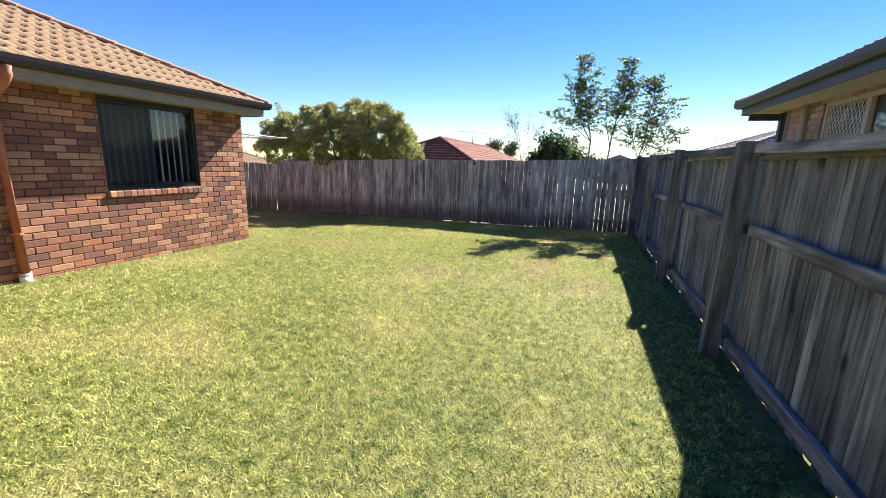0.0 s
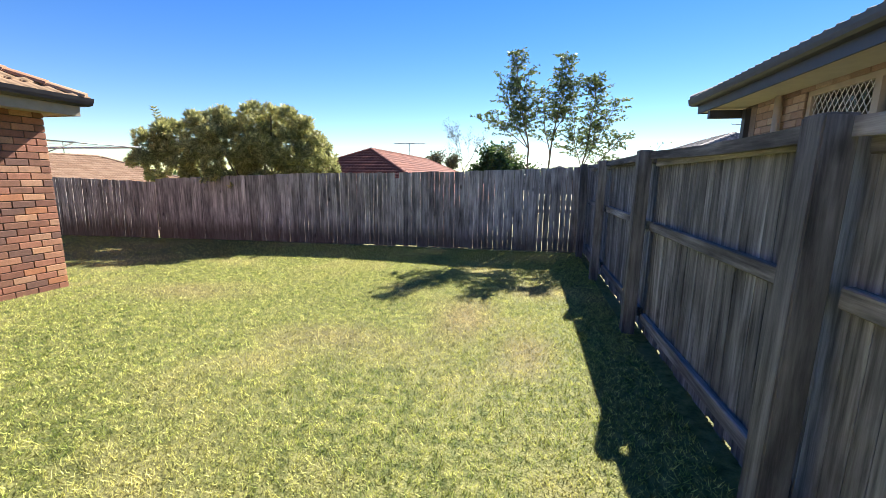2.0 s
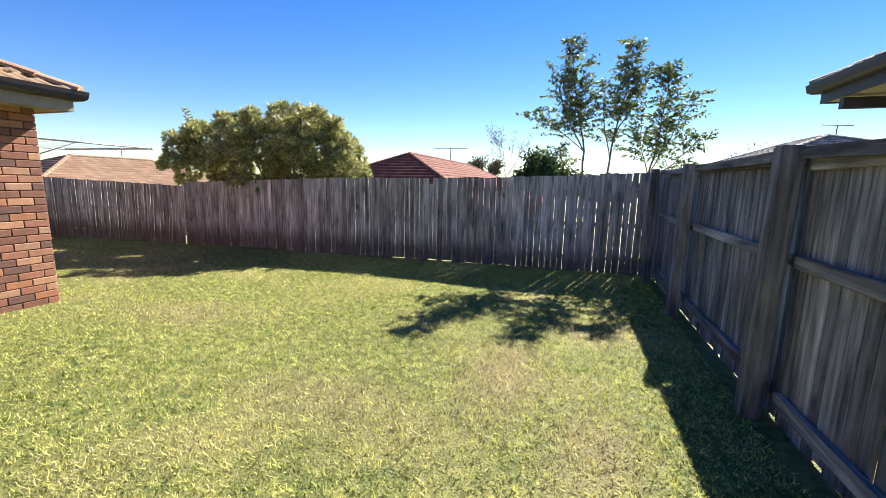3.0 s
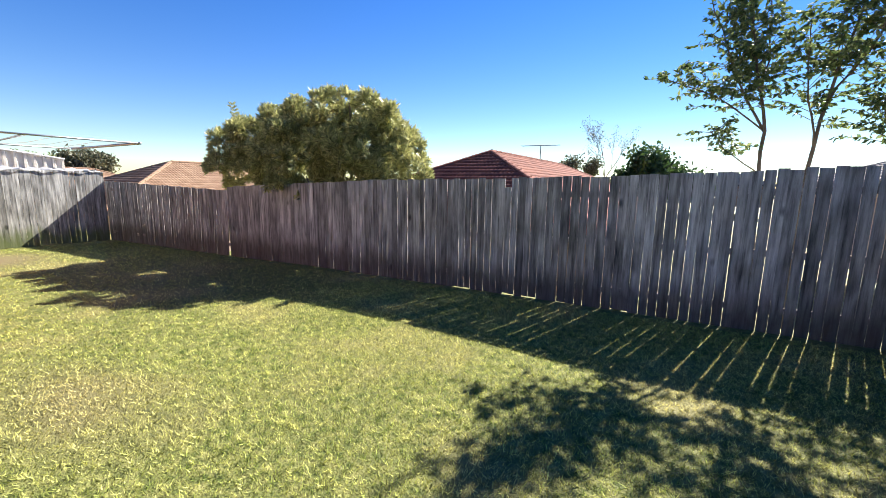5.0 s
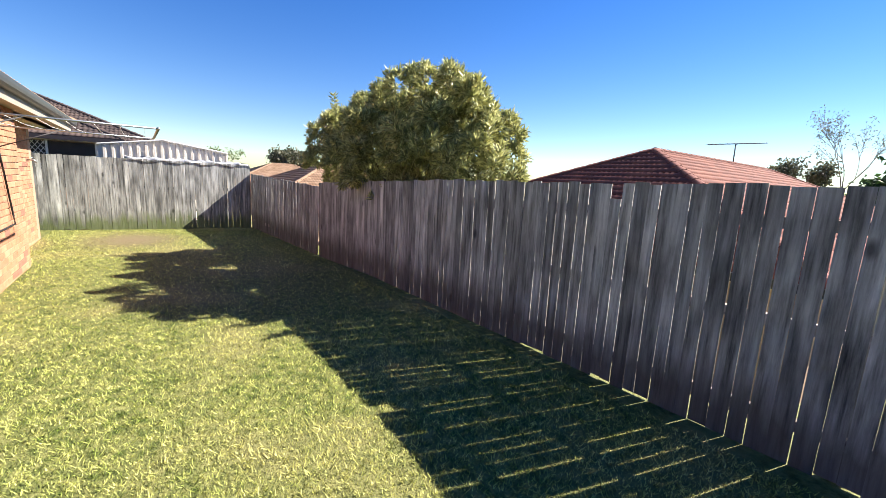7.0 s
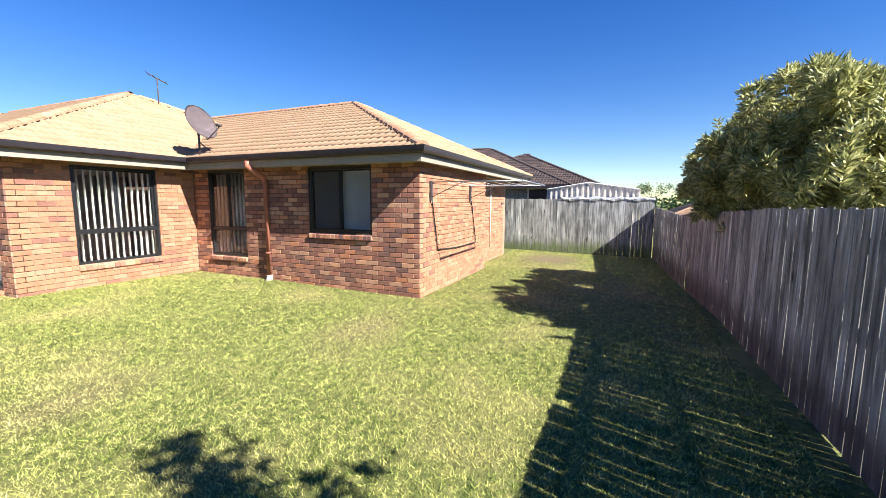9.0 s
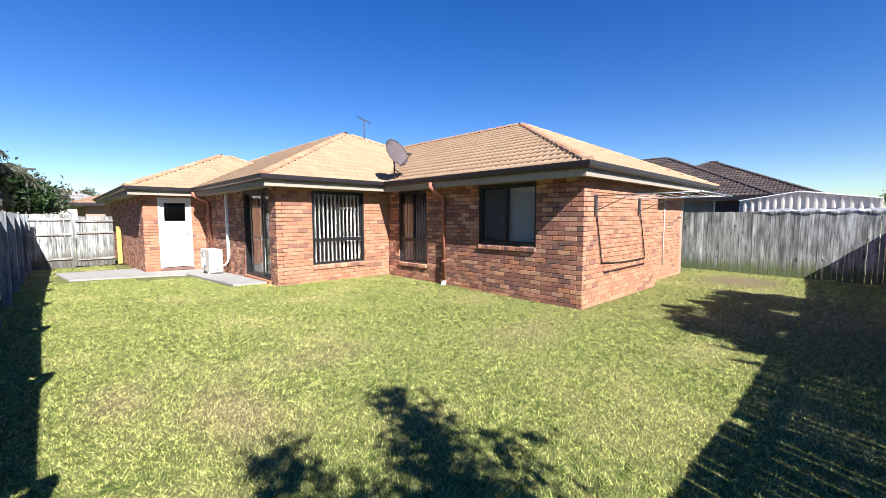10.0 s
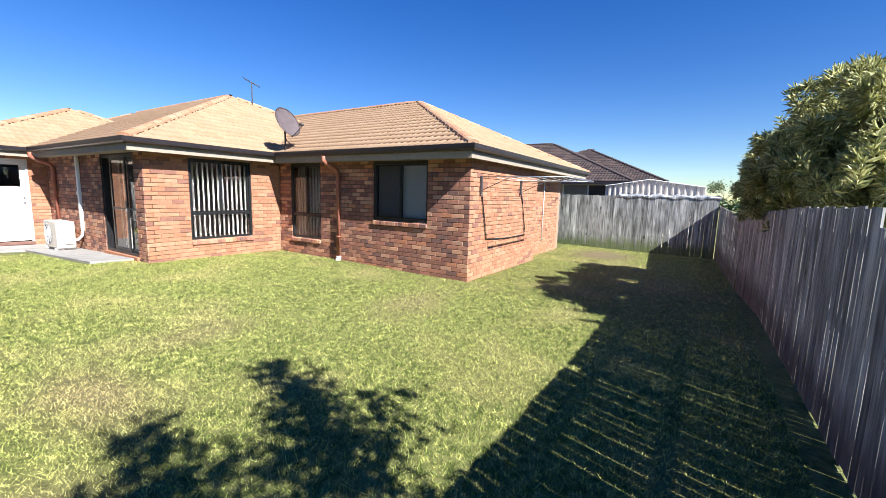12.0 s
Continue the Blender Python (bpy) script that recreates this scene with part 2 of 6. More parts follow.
M_RAIL_X = wood("rail_wood_x", (0.12, 0.10, 0.09), (0.30, 0.26, 0.23), (0.46, 0.41, 0.36), "X")


def leaf_mat(name, a, b, c, thin=0.35):
    m, n, l, p = nodes_of(name)
    g = n.new("ShaderNodeNewGeometry")
    r = n.new("ShaderNodeValToRGB")
    r.color_ramp.elements[0].color, r.color_ramp.elements[1].color = (*a, 1), (*c, 1)
    r.color_ramp.elements.new(0.55).color = (*b, 1)
    l.new(g.outputs["Random Per Island"], r.inputs[0])
    l.new(r.outputs[0], p.inputs["Base Color"])
    p.inputs["Roughness"].default_value = 0.45
    tr = n.new("ShaderNodeBsdfTranslucent")
    l.new(r.outputs[0], tr.inputs["Color"])
    mx = n.new("ShaderNodeMixShader")
    mx.inputs[0].default_value = thin
    l.new(p.outputs[0], mx.inputs[1])
    l.new(tr.outputs[0], mx.inputs[2])
    l.new(mx.outputs[0], n["Material Output"].inputs[0])
    return m


M_LEAF_BUSH = leaf_mat("leaf_bush", (0.18, 0.195, 0.07), (0.45, 0.45, 0.17), (0.80, 0.76, 0.36), 0.32)
M_LEAF_SAP = leaf_mat("leaf_sapling", (0.055, 0.09, 0.03), (0.12, 0.17, 0.055), (0.30, 0.34, 0.13), 0.42)
M_LEAF_DARK = leaf_mat("leaf_dark", (0.02, 0.045, 0.015), (0.035, 0.07, 0.02), (0.07, 0.12, 0.03))
M_LEAF_GREY = leaf_mat("leaf_olive", (0.07, 0.08, 0.045), (0.12, 0.12, 0.07), (0.2, 0.19, 0.12))


def grass_mat(name, blade):
    m, n, l, p = nodes_of(name)
    g = n.new("ShaderNodeNewGeometry")
    n1, n2, n3 = (n.new("ShaderNodeTexNoise") for _ in range(3))
    for q, sc, de in ((n1, 0.8, 6), (n2, 13.0, 6), (n3, 0.45, 3)):
        q.inputs["Scale"].default_value, q.inputs["Detail"].default_value = sc, de
        l.new(g.outputs["Position"], q.inputs["Vector"])
    n2.inputs["Roughness"].default_value = 0.72
    green = n.new("ShaderNodeValToRGB")
    green.color_ramp.elements[0].position, green.color_ramp.elements[1].position = 0.36, 0.66
    green.color_ramp.elements[0].color, green.color_ramp.elements[1].color = (0.150, 0.200, 0.040, 1), (0.59, 0.575, 0.195, 1)
    l.new(n2.outputs["Fac"], green.inputs[0])
    dry = n.new("ShaderNodeMapRange")
    dry.inputs["From Min"].default_value, dry.inputs["From Max"].default_value = 0.50, 0.68
    dry.inputs["To Max"].default_value = 0.75
    l.new(n1.outputs["Fac"], dry.inputs["Value"])
    mx = n.new("ShaderNodeMix")
    mx.data_type = "RGBA"
    l.new(dry.outputs[0], mx.inputs[0])
    l.new(green.outputs[0], mx.inputs[6])
    mx.inputs[7].default_value = (0.55, 0.49, 0.20, 1)
    out = mx.outputs[2]
    for cx, cy, rx, ry, dirt in ((-12.4, 7.3, 1.3, 1.0, 0.9), (-12.0, 5.4, 1.3, 0.6, 0.9), (-0.5, 6.0, 0.4, 0.9, 0.55), (0.15, 5.2, 0.3, 0.5, 0.5), (0.2, 7.2, 0.5, 0.5, 0.5), (-1.6, 5.2, 0.8, 0.4, 0.4), (-4.2, 6.2, 1.0, 0.5, 0.4)):
        sb = n.new("ShaderNodeVectorMath")
        sb.operation = "SUBTRACT"
        l.new(g.outputs["Position"], sb.inputs[0])
        sb.inputs[1].default_value = (cx, cy, 0)
        dv = n.new("ShaderNodeVectorMath")
        dv.operation = "DIVIDE"
        l.new(sb.outputs[0], dv.inputs[0])
        dv.inputs[1].default_value = (rx, ry, 9)
        ln = n.new("ShaderNodeVectorMath")
        ln.operation = "LENGTH"
        l.new(dv.outputs[0], ln.inputs[0])
        ad = n.new("ShaderNodeMath")
        ad.operation = "MULTIPLY_ADD"
        l.new(n2.outputs["Fac"], ad.inputs[0])
        ad.inputs[1].default_value = 1.6
        l.new(ln.outputs["Value"], ad.inputs[2])
        mr = n.new("ShaderNodeMapRange")
        mr.inputs["From Min"].default_value, mr.inputs["From Max"].default_value = 1.0, 2.0
        mr.inputs["To Min"].default_value, mr.inputs["To Max"].default_value = dirt, 0.0
        l.new(ad.outputs[0], mr.inputs["Value"])
        m2 = n.new("ShaderNodeMix")
        m2.data_type = "RGBA"
        l.new(mr.outputs[0], m2.inputs[0])
        l.new(out, m2.inputs[6])
        m2.inputs[7].default_value = (0.50, 0.37, 0.215, 1)
        out = m2.outputs[2]
    h = n.new("ShaderNodeHueSaturation")
    l.new(out, h.inputs["Color"])
    mr = n.new("ShaderNodeMapRange")
    if blade:
        l.new(g.outputs["Random Per Island"], mr.inputs["Value"])
        mr.inputs["To Min"].default_value, mr.inputs["To Max"].default_value = 0.25, 2.05
    else:
        l.new(n3.outputs["Fac"], mr.inputs["Value"])
        mr.inputs["To Min"].default_value, mr.inputs["To Max"].default_value = 0.3, 0.5
    l.new(mr.outputs[0], h.inputs["Value"])
    l.new(h.outputs[0], p.inputs["Base Color"])
    p.inputs["Roughness"].default_value = 0.7
    p.inputs["Specular IOR Level"].default_value = 0.2
    if blade:
        tr = n.new("ShaderNodeBsdfTranslucent")
        l.new(h.outputs[0], tr.inputs["Color"])
        ms = n.new("ShaderNodeMixShader")
        ms.inputs[0].default_value = 0.4
        l.new(p.outputs[0], ms.inputs[1])
        l.new(tr.outputs[0], ms.inputs[2])
        l.new(ms.outputs[0], n["Material Output"].inputs[0])
    if not blade:
        n4 = n.new("ShaderNodeTexNoise")
        n4.inputs["Scale"].default_value, n4.inputs["Detail"].default_value = 70, 5
        l.new(g.outputs["Position"], n4.inputs["Vector"])
        bp = n.new("ShaderNodeBump")
        bp.inputs["Strength"].default_value, bp.inputs["Distance"].default_value = 0.9, 0.02
        l.new(n4.outputs["Fac"], bp.inputs["Height"])
        l.new(bp.outputs[0], p.inputs["Normal"])
    return m


M_GROUND = grass_mat("lawn_soil", False)
M_BLADE = grass_mat("grass_blade", True)


def glass_mat():
    m, n, l, p = nodes_of("window_glass")
    p.inputs["Transmission Weight"].default_value = 1.0
    p.inputs["Roughness"].default_value = 0.0
    p.inputs["IOR"].default_value = 1.45
    p.inputs["Base Color"].default_value = (0.96, 0.97, 0.97, 1)
    return m


M_GLASS = glass_mat()


def screen_mat():
    """Woven dark insect screen, too fine to build: half of it is holes."""
    m, n, l, p = nodes_of("insect_screen")
    p.inputs["Base Color"].default_value = (0.03, 0.03, 0.032, 1)
    p.inputs["Roughness"].default_value = 0.7
    tr = n.new("ShaderNodeBsdfTransparent")
    ms = n.new("ShaderNodeMixShader")
    ms.inputs[0].default_value = 0.38
    l.new(tr.outputs[0], ms.inputs[1])
    l.new(p.outputs[0], ms.inputs[2])
    l.new(ms.outputs[0], n["Material Output"].inputs[0])
    return m


M_SCREEN = screen_mat()

# ---- building helpers ----


def mesh_of(name, verts, faces, mat):
    me = bpy.data.meshes.new(name)
    me.from_pydata(verts, [], faces)
    me.materials.append(mat)
    return me


def put(name, me, parent=None, label="", kind="", m=None, category=""):
    ob = new(name, me)
    if parent:
        ob.parent = parent
    if m is not None:
        ob.matrix_basis = m
    return tagged(ob, label=label, kind=kind, category=category)


def part(name, bm, mat, parent=None, label="", kind="", smooth=False, m=None, category=""):
    me = bpy.data.meshes.new(name)
    bm.to_mesh(me)
    bm.free()
    me.materials.append(mat)
    if smooth:
        me.shade_smooth()
    return put(name, me, parent, label, kind, m, category)


def thing(name, at=(0, 0, 0), label="", category="", group="", kind=""):
    ob = new(name)
    ob.location = at
    return tagged(ob, label=label, category=category, group=group, kind=kind)


def add_box(bm, lo, hi, m=None):
    lo, hi = Vector(lo), Vector(hi)
    c, d = (lo + hi) / 2, hi - lo
    mm = Matrix.Translation(c) @ Matrix.Diagonal((abs(d.x), abs(d.y), abs(d.z), 1))
    return bmesh.ops.create_cube(bm, size=1.0, matrix=(m @ mm) if m else mm)["verts"]


def box(name, lo, hi, mat, parent=None, label="", kind="", bevel=0.0, m=None, category=""):
    bm = bmesh.new()
    add_box(bm, lo, hi)
    if bevel:
        bmesh.ops.bevel(bm, geom=bm.edges[:], offset=bevel, segments=2, profile=0.7, affect="EDGES")
    return part(name, bm, mat, parent, label, kind, m=m, category=category)


def add_tube(bm, pts, r, sides=8, r2=None):
    pts = [Vector(p) for p in pts]
    rings = []
    for i, p in enumerate(pts):
        a, b = pts[max(0, i - 1)], pts[min(len(pts) - 1, i + 1)]
        d = (b - a).normalized()
        q = d.to_track_quat("Z", "Y")
        rr = r if r2 is None else r + (r2 - r) * i / (len(pts) - 1)
        rings.append([bm.verts.new(p + q @ Vector((rr * math.cos(2 * math.pi * k / sides), rr * math.sin(2 * math.pi * k / sides), 0))) for k in range(sides)])
    for a, b in zip(rings, rings[1:]):
        for k in range(sides):
            bm.faces.new((a[k], a[(k + 1) % sides], b[(k + 1) % sides], b[k]))
    bm.faces.new(rings[0][::-1])
    bm.faces.new(rings[-1])


def tube(name, pts, r, mat, parent=None, label="", sides=8, kind="", r2=None):
    bm = bmesh.new()
    add_tube(bm, pts, r, sides, r2)
    return part(name, bm, mat, parent, label, kind, smooth=True)


def ground_z(x, y):
    """The yard falls gently to the north and west; beyond the back fence the land is lower."""
    xx = max(-16.0, min(4.0, x))
    z = 0.042 + 0.012 * xx - (0.012 * min(y, 10.6) if y > 0 else -0.028 * max(y, -10.0))
    if y > 11.0:
        z -= min(2.0, (y - 11.0) * 0.5)
    return z + 0.012 * math.sin(x * 1.3 + 0.7 * y) * math.sin(y * 0.9)


# ---- ground ----
def axis(lo, hi, step, far):
    out = [lo - d for d in far[::-1]] + list(np.arange(lo, hi + 1e-6, step)) + [hi + d for d in far]
    return [float(v) for v in out]


gx = axis(-16, 4, 0.4, [2, 6, 15, 40, 120, 400, 1500])
gy = axis(-12, 16, 0.4, [2, 6, 15, 40, 120, 400, 1500])
gv = [(x, y, ground_z(x, y)) for y in gy for x in gx]
gf = [(j * len(gx) + i, j * len(gx) + i + 1, (j + 1) * len(gx) + i + 1, (j + 1) * len(gx) + i) for j in range(len(gy) - 1) for i in range(len(gx) - 1)]
gm = mesh_of("ground", gv, gf, M_GROUND)
gm.shade_smooth()
tagged(new("ground", gm), label="mown lawn of patchy green and dry yellow grass", kind="structure")

bm = bmesh.new()
slab_pts = [(-3.03, 0.0), (-2.3, -0.1), (-2.15, -3.6), (0.25, -4.45), (0.5, -7.0), (-1.42, -7.0), (-1.42, -5.1), (-3.03, -5.1)]
f = bm.faces.new([bm.verts.new((x, y, ground_z(x, y) + 0.045)) for x, y in slab_pts][::-1])
r = bmesh.ops.extrude_face_region(bm, geom=[f])
for v in r["geom"]:
    if isinstance(v, bmesh.types.BMVert):
        v.co.z -= 0.25
bmesh.ops.recalc_face_normals(bm, faces=bm.faces[:])
part("pavement", bm, M_CONC, label="pale concrete patio slab beside the house", kind="structure")

# ---- brick walls ----
BL, BH, ML, MH = 0.230, 0.076, 0.240, 0.086
BRICK_CACHE = {}


def brick_geo(length, height):
    """A brick's outer face, 20 mm deep, with a chamfered arris."""
    c, d = 0.004, 0.02
    v = []
    for zz, y, k in ((0, -d, 0), (0, -c, 0), (c, 0, c)):
        v += [(k, y, k), (length - k, y, k), (length - k, y, height - k), (k, y, height - k)]
    f = [(8, 9, 10, 11)]
    for a in (0, 4):
        for k in range(4):
            f.append((a + k, a + (k + 1) % 4, a + 4 + (k + 1) % 4, a + 4 + k))
    return v, f


def brick_wall(name, p0, p1, z0, z1, holes=(), singles=280, from_end=False, thick=0.22, mats=None, label="", lo_z=None):
    """A wall from p0 to p1 whose outer face looks to the right of that way. holes: (u0, u1, z0, z1)."""
    mb, mi, mm = mats or (M_BRICK, M_BRICK_I, M_MORTAR)
    p0, p1 = Vector((*p0, 0)), Vector((*p1, 0))
    u = (p1 - p0).normalized()
    n = Vector((u.y, -u.x, 0))
    length = (p1 - p0).length
    base = Matrix(((u.x, n.x, 0, p0.x), (u.y, n.y, 0, p0.y), (0, 0, 1, 0), (0, 0, 0, 1)))
    bm = bmesh.new()
    end = length - 0.013 if from_end else length
    us = sorted({0.0, end, *[h[0] for h in holes], *[h[1] for h in holes]})
    for a, b in zip(us, us[1:]):
        cuts = sorted((h[2], h[3]) for h in holes if h[0] <= a + 1e-6 and h[1] >= b - 1e-6)
        z = z0
        for c0, c1 in cuts:
            if c0 > z:
                add_box(bm, (a, -thick, z), (b, -0.013, c0))
            z = c1
        if z < z1:
            add_box(bm, (a, -thick, z), (b, -0.013, z1))
    bmesh.ops.transform(bm, matrix=base, verts=bm.verts[:])
    bmesh.ops.recalc_face_normals(bm, faces=bm.faces[:])
    wall = part(name, bm, mm, label=label, kind="structure")
    todo = []
    shift = (length - 0.001 + 0.01) % ML if from_end else 0.0
    rows = int((z1 - z0) / MH) + 1
    rnd = random.Random(len(name) + int(length * 100))
    for j in range(rows):
        zb = z0 + j * MH
        zt = min(zb + BH, z1)
        if zt - zb < 0.02 or (lo_z is not None and zt < lo_z):
            continue
        k = -2
        while True:
            a = k * ML + (ML / 2 if j % 2 else 0) + shift
            k += 1
            if a >= length:
                break
            if a + BL < 0.03:
                continue
            spans = [(max(a, 0.0), min(a + BL, length))]
            vz = [(zb, zt)]
            for h in holes:
                if h[2] < zt - 0.015 and h[3] > zb + 0.015:
                    spans = [s for q in spans for s in ((q[0], min(q[1], h[0])), (max(q[0], h[1]), q[1])) if s[1] - s[0] > 0.03]
            for s in spans:
                if s[1] - s[0] > 0.03:
                    todo.append((round(s[0], 3), zb, round(s[1] - s[0], 2), round(zt - zb, 3)))
    if from_end:
        todo.sort(key=lambda q: -q[0])
    else:
        todo.sort(key=lambda q: q[0])
    jv, jf = [], []
    for i, (a, zb, ln, ht) in enumerate(todo):
        jut = rnd.uniform(-0.0015, 0.0015)
        if i < singles:
            key = (ln, ht, mb.name)
            if key not in BRICK_CACHE:
                BRICK_CACHE[key] = mesh_of("brick", *brick_geo(ln, ht), mb)
            put("brick", BRICK_CACHE[key], wall, m=base @ Matrix.Translation((a, jut, zb)))
        else:
            v, f = brick_geo(ln, ht)
            o = len(jv)
            jv += [tuple(base @ Vector((x + a, y + jut, z + zb))) for x, y, z in v]
            jf += [tuple(q + o for q in ff) for ff in f]
    if jf:
        put("brickwork", mesh_of("brickwork", jv, jf, mi), wall, kind="stuff")
    return wall


ZW0, ZW1 = -0.20, 2.235
XA, YA, XB, YB, XC, YC = -6.06, 6.09, -3.03, 0.53, -1.42, -5.10
W1 = (3.73, 5.14, 0.95, 2.16)
WM = (0.98, 2.06, 0.37, 2.16)
W2 = (-5.28, -3.87, 0.40, 2.14)
DS = (-1.52, 0.13, 0.08, 2.16)
DR = (-2.66, -1.80, 0.0, 2.12)


def walls_of_house():
    brick_wall("wall_east_wing", (XA, YB), (XA, YA), ZW0, ZW1, [(W1[0] - YB, W1[1] - YB, W1[2], W1[3]), (WM[0] - YB, WM[1] - YB, WM[2], WM[3])], 300, True, mats=(M_BRICK, M_BRICK_I, M_MORTAR_SHADED), label="red and brown clay brick wall under the eaves")
    brick_wall("wall_north_wing", (XA - 0.021, YA), (-9.7, YA), ZW0, ZW1, [], 300, mats=(M_BRICK_SUNLIT, M_BRICK_SUNLIT_I, M_MORTAR), label="orange clay brick wall in full sun")
    brick_wall("wall_recess", (-9.72, 5.72), (-12.8, 5.72), ZW0, ZW1, [], 250, mats=(M_BRICK_SUNLIT, M_BRICK_SUNLIT_I, M_MORTAR), label="orange clay brick wall set back under a deep eave")
    brick_wall("wall_north_living", (XB - 0.021, YB), (XA + 0.002, YB), ZW0, ZW1, [(XB - 0.021 - W2[1], XB - 0.021 - W2[0], W2[2], W2[3])], 300, mats=(M_BRICK_SUNLIT, M_BRICK_SUNLIT_I, M_MORTAR), label="orange clay brick wall with a barred window")
    brick_wall("wall_east_living", (XB, YC + 0.002), (XB, YB), ZW0, ZW1, [(DS[0] - YC - 0.002, DS[1] - YC - 0.002, DS[2], DS[3])], 250, True, mats=(M_BRICK, M_BRICK_I, M_MORTAR_SHADED), label="clay brick wall beside the patio")
    brick_wall("wall_north_laundry", (XC - 0.021, YC), (XB + 0.002, YC), ZW0, ZW1, [(XC - 0.021 - DR[1], XC - 0.021 - DR[0], DR[2], DR[3])], 250, mats=(M_BRICK_SUNLIT, M_BRICK_SUNLIT_I, M_MORTAR), label="orange clay brick wall with a white door")
    brick_wall("wall_east_laundry", (XC, -14.0), (XC, YC), ZW0, ZW1, [], 250, True, mats=(M_BRICK, M_BRICK_I, M_MORTAR_SHADED), label="clay brick wall at the side of the house")


def plain_walls():
    for nm, lo, hi in (("wall_west", (-13.02, -16, -0.2), (-12.8, 5.72, 2.2)), ("wall_south", (-12.8, -16.2, -0.2), (-1.42, -16, 2.2)), ("wall_return", (-9.69, 5.5, -0.2), (-9.5, 5.86, 2.2)), ("wall_end", (-1.64, -16, -0.2), (-1.42, -14.01, 2.2))):
        box(nm, lo, hi, M_MORTAR, label="plain rendered end wall of the house", kind="structure")
    box("floor", (-12.7, -15.9, -0.02), (-6.35, 5.45, 0.05), M_ROOM, label="floor inside the house", kind="structure")
    box("floor", (-6.35, -15.9, -0.02), (-3.3, 0.3, 0.05), M_ROOM, label="floor inside the house", kind="structure")
    box("floor", (-3.3, -15.9, -0.02), (-1.7, -5.4, 0.05), M_ROOM, label="floor inside the house", kind="structure")
    box("wall_inner", (-9.0, 0.4, 0.05), (-8.9, 5.4, 2.2), M_ROOM, label="plaster wall inside a room", kind="structure")
    box("wall_inner", (-6.9, -3.6, 0.05), (-3.3, -3.5, 2.2), M_ROOM, label="plaster wall inside a room", kind="structure")
    for lo, hi in (((-12.75, -15.9, 2.16), (-6.3, 5.45, 2.19)), ((-6.28, -15.9, 2.16), (-3.27, 0.29, 2.19)), ((-3.25, -15.9, 2.16), (-1.66, -5.34, 2.19))):
        box("ceiling", lo, hi, M_ROOM, label="plain plaster ceiling inside the house", kind="structure")


# ---- roofs ----
def tile_geo(w=0.30, d=0.33, amp=0.026, lift=0.032):
    """One interlocking concrete tile: a rolled section, thick at its lower edge."""
    prof = [(0.0, 0.3), (0.13, 1.0), (0.28, 0.4), (0.42, 0.0), (0.5, 0.3), (0.63, 1.0), (0.78, 0.4), (0.92, 0.0), (1.0, 0.3)]
    v = [(x * w, 0, h * amp + lift) for x, h in prof] + [(x * w, d, h * amp + 0.004) for x, h in prof] + [(x * w, 0.002, h * amp * 0.3 - 0.004) for x, h in prof]
    k = len(prof)
    f = [(i, i + 1, k + i + 1, k + i) for i in range(k - 1)] + [(2 * k + i, 2 * k + i + 1, i + 1, i) for i in range(k - 1)]
    return v, f


TILE_CACHE = {}


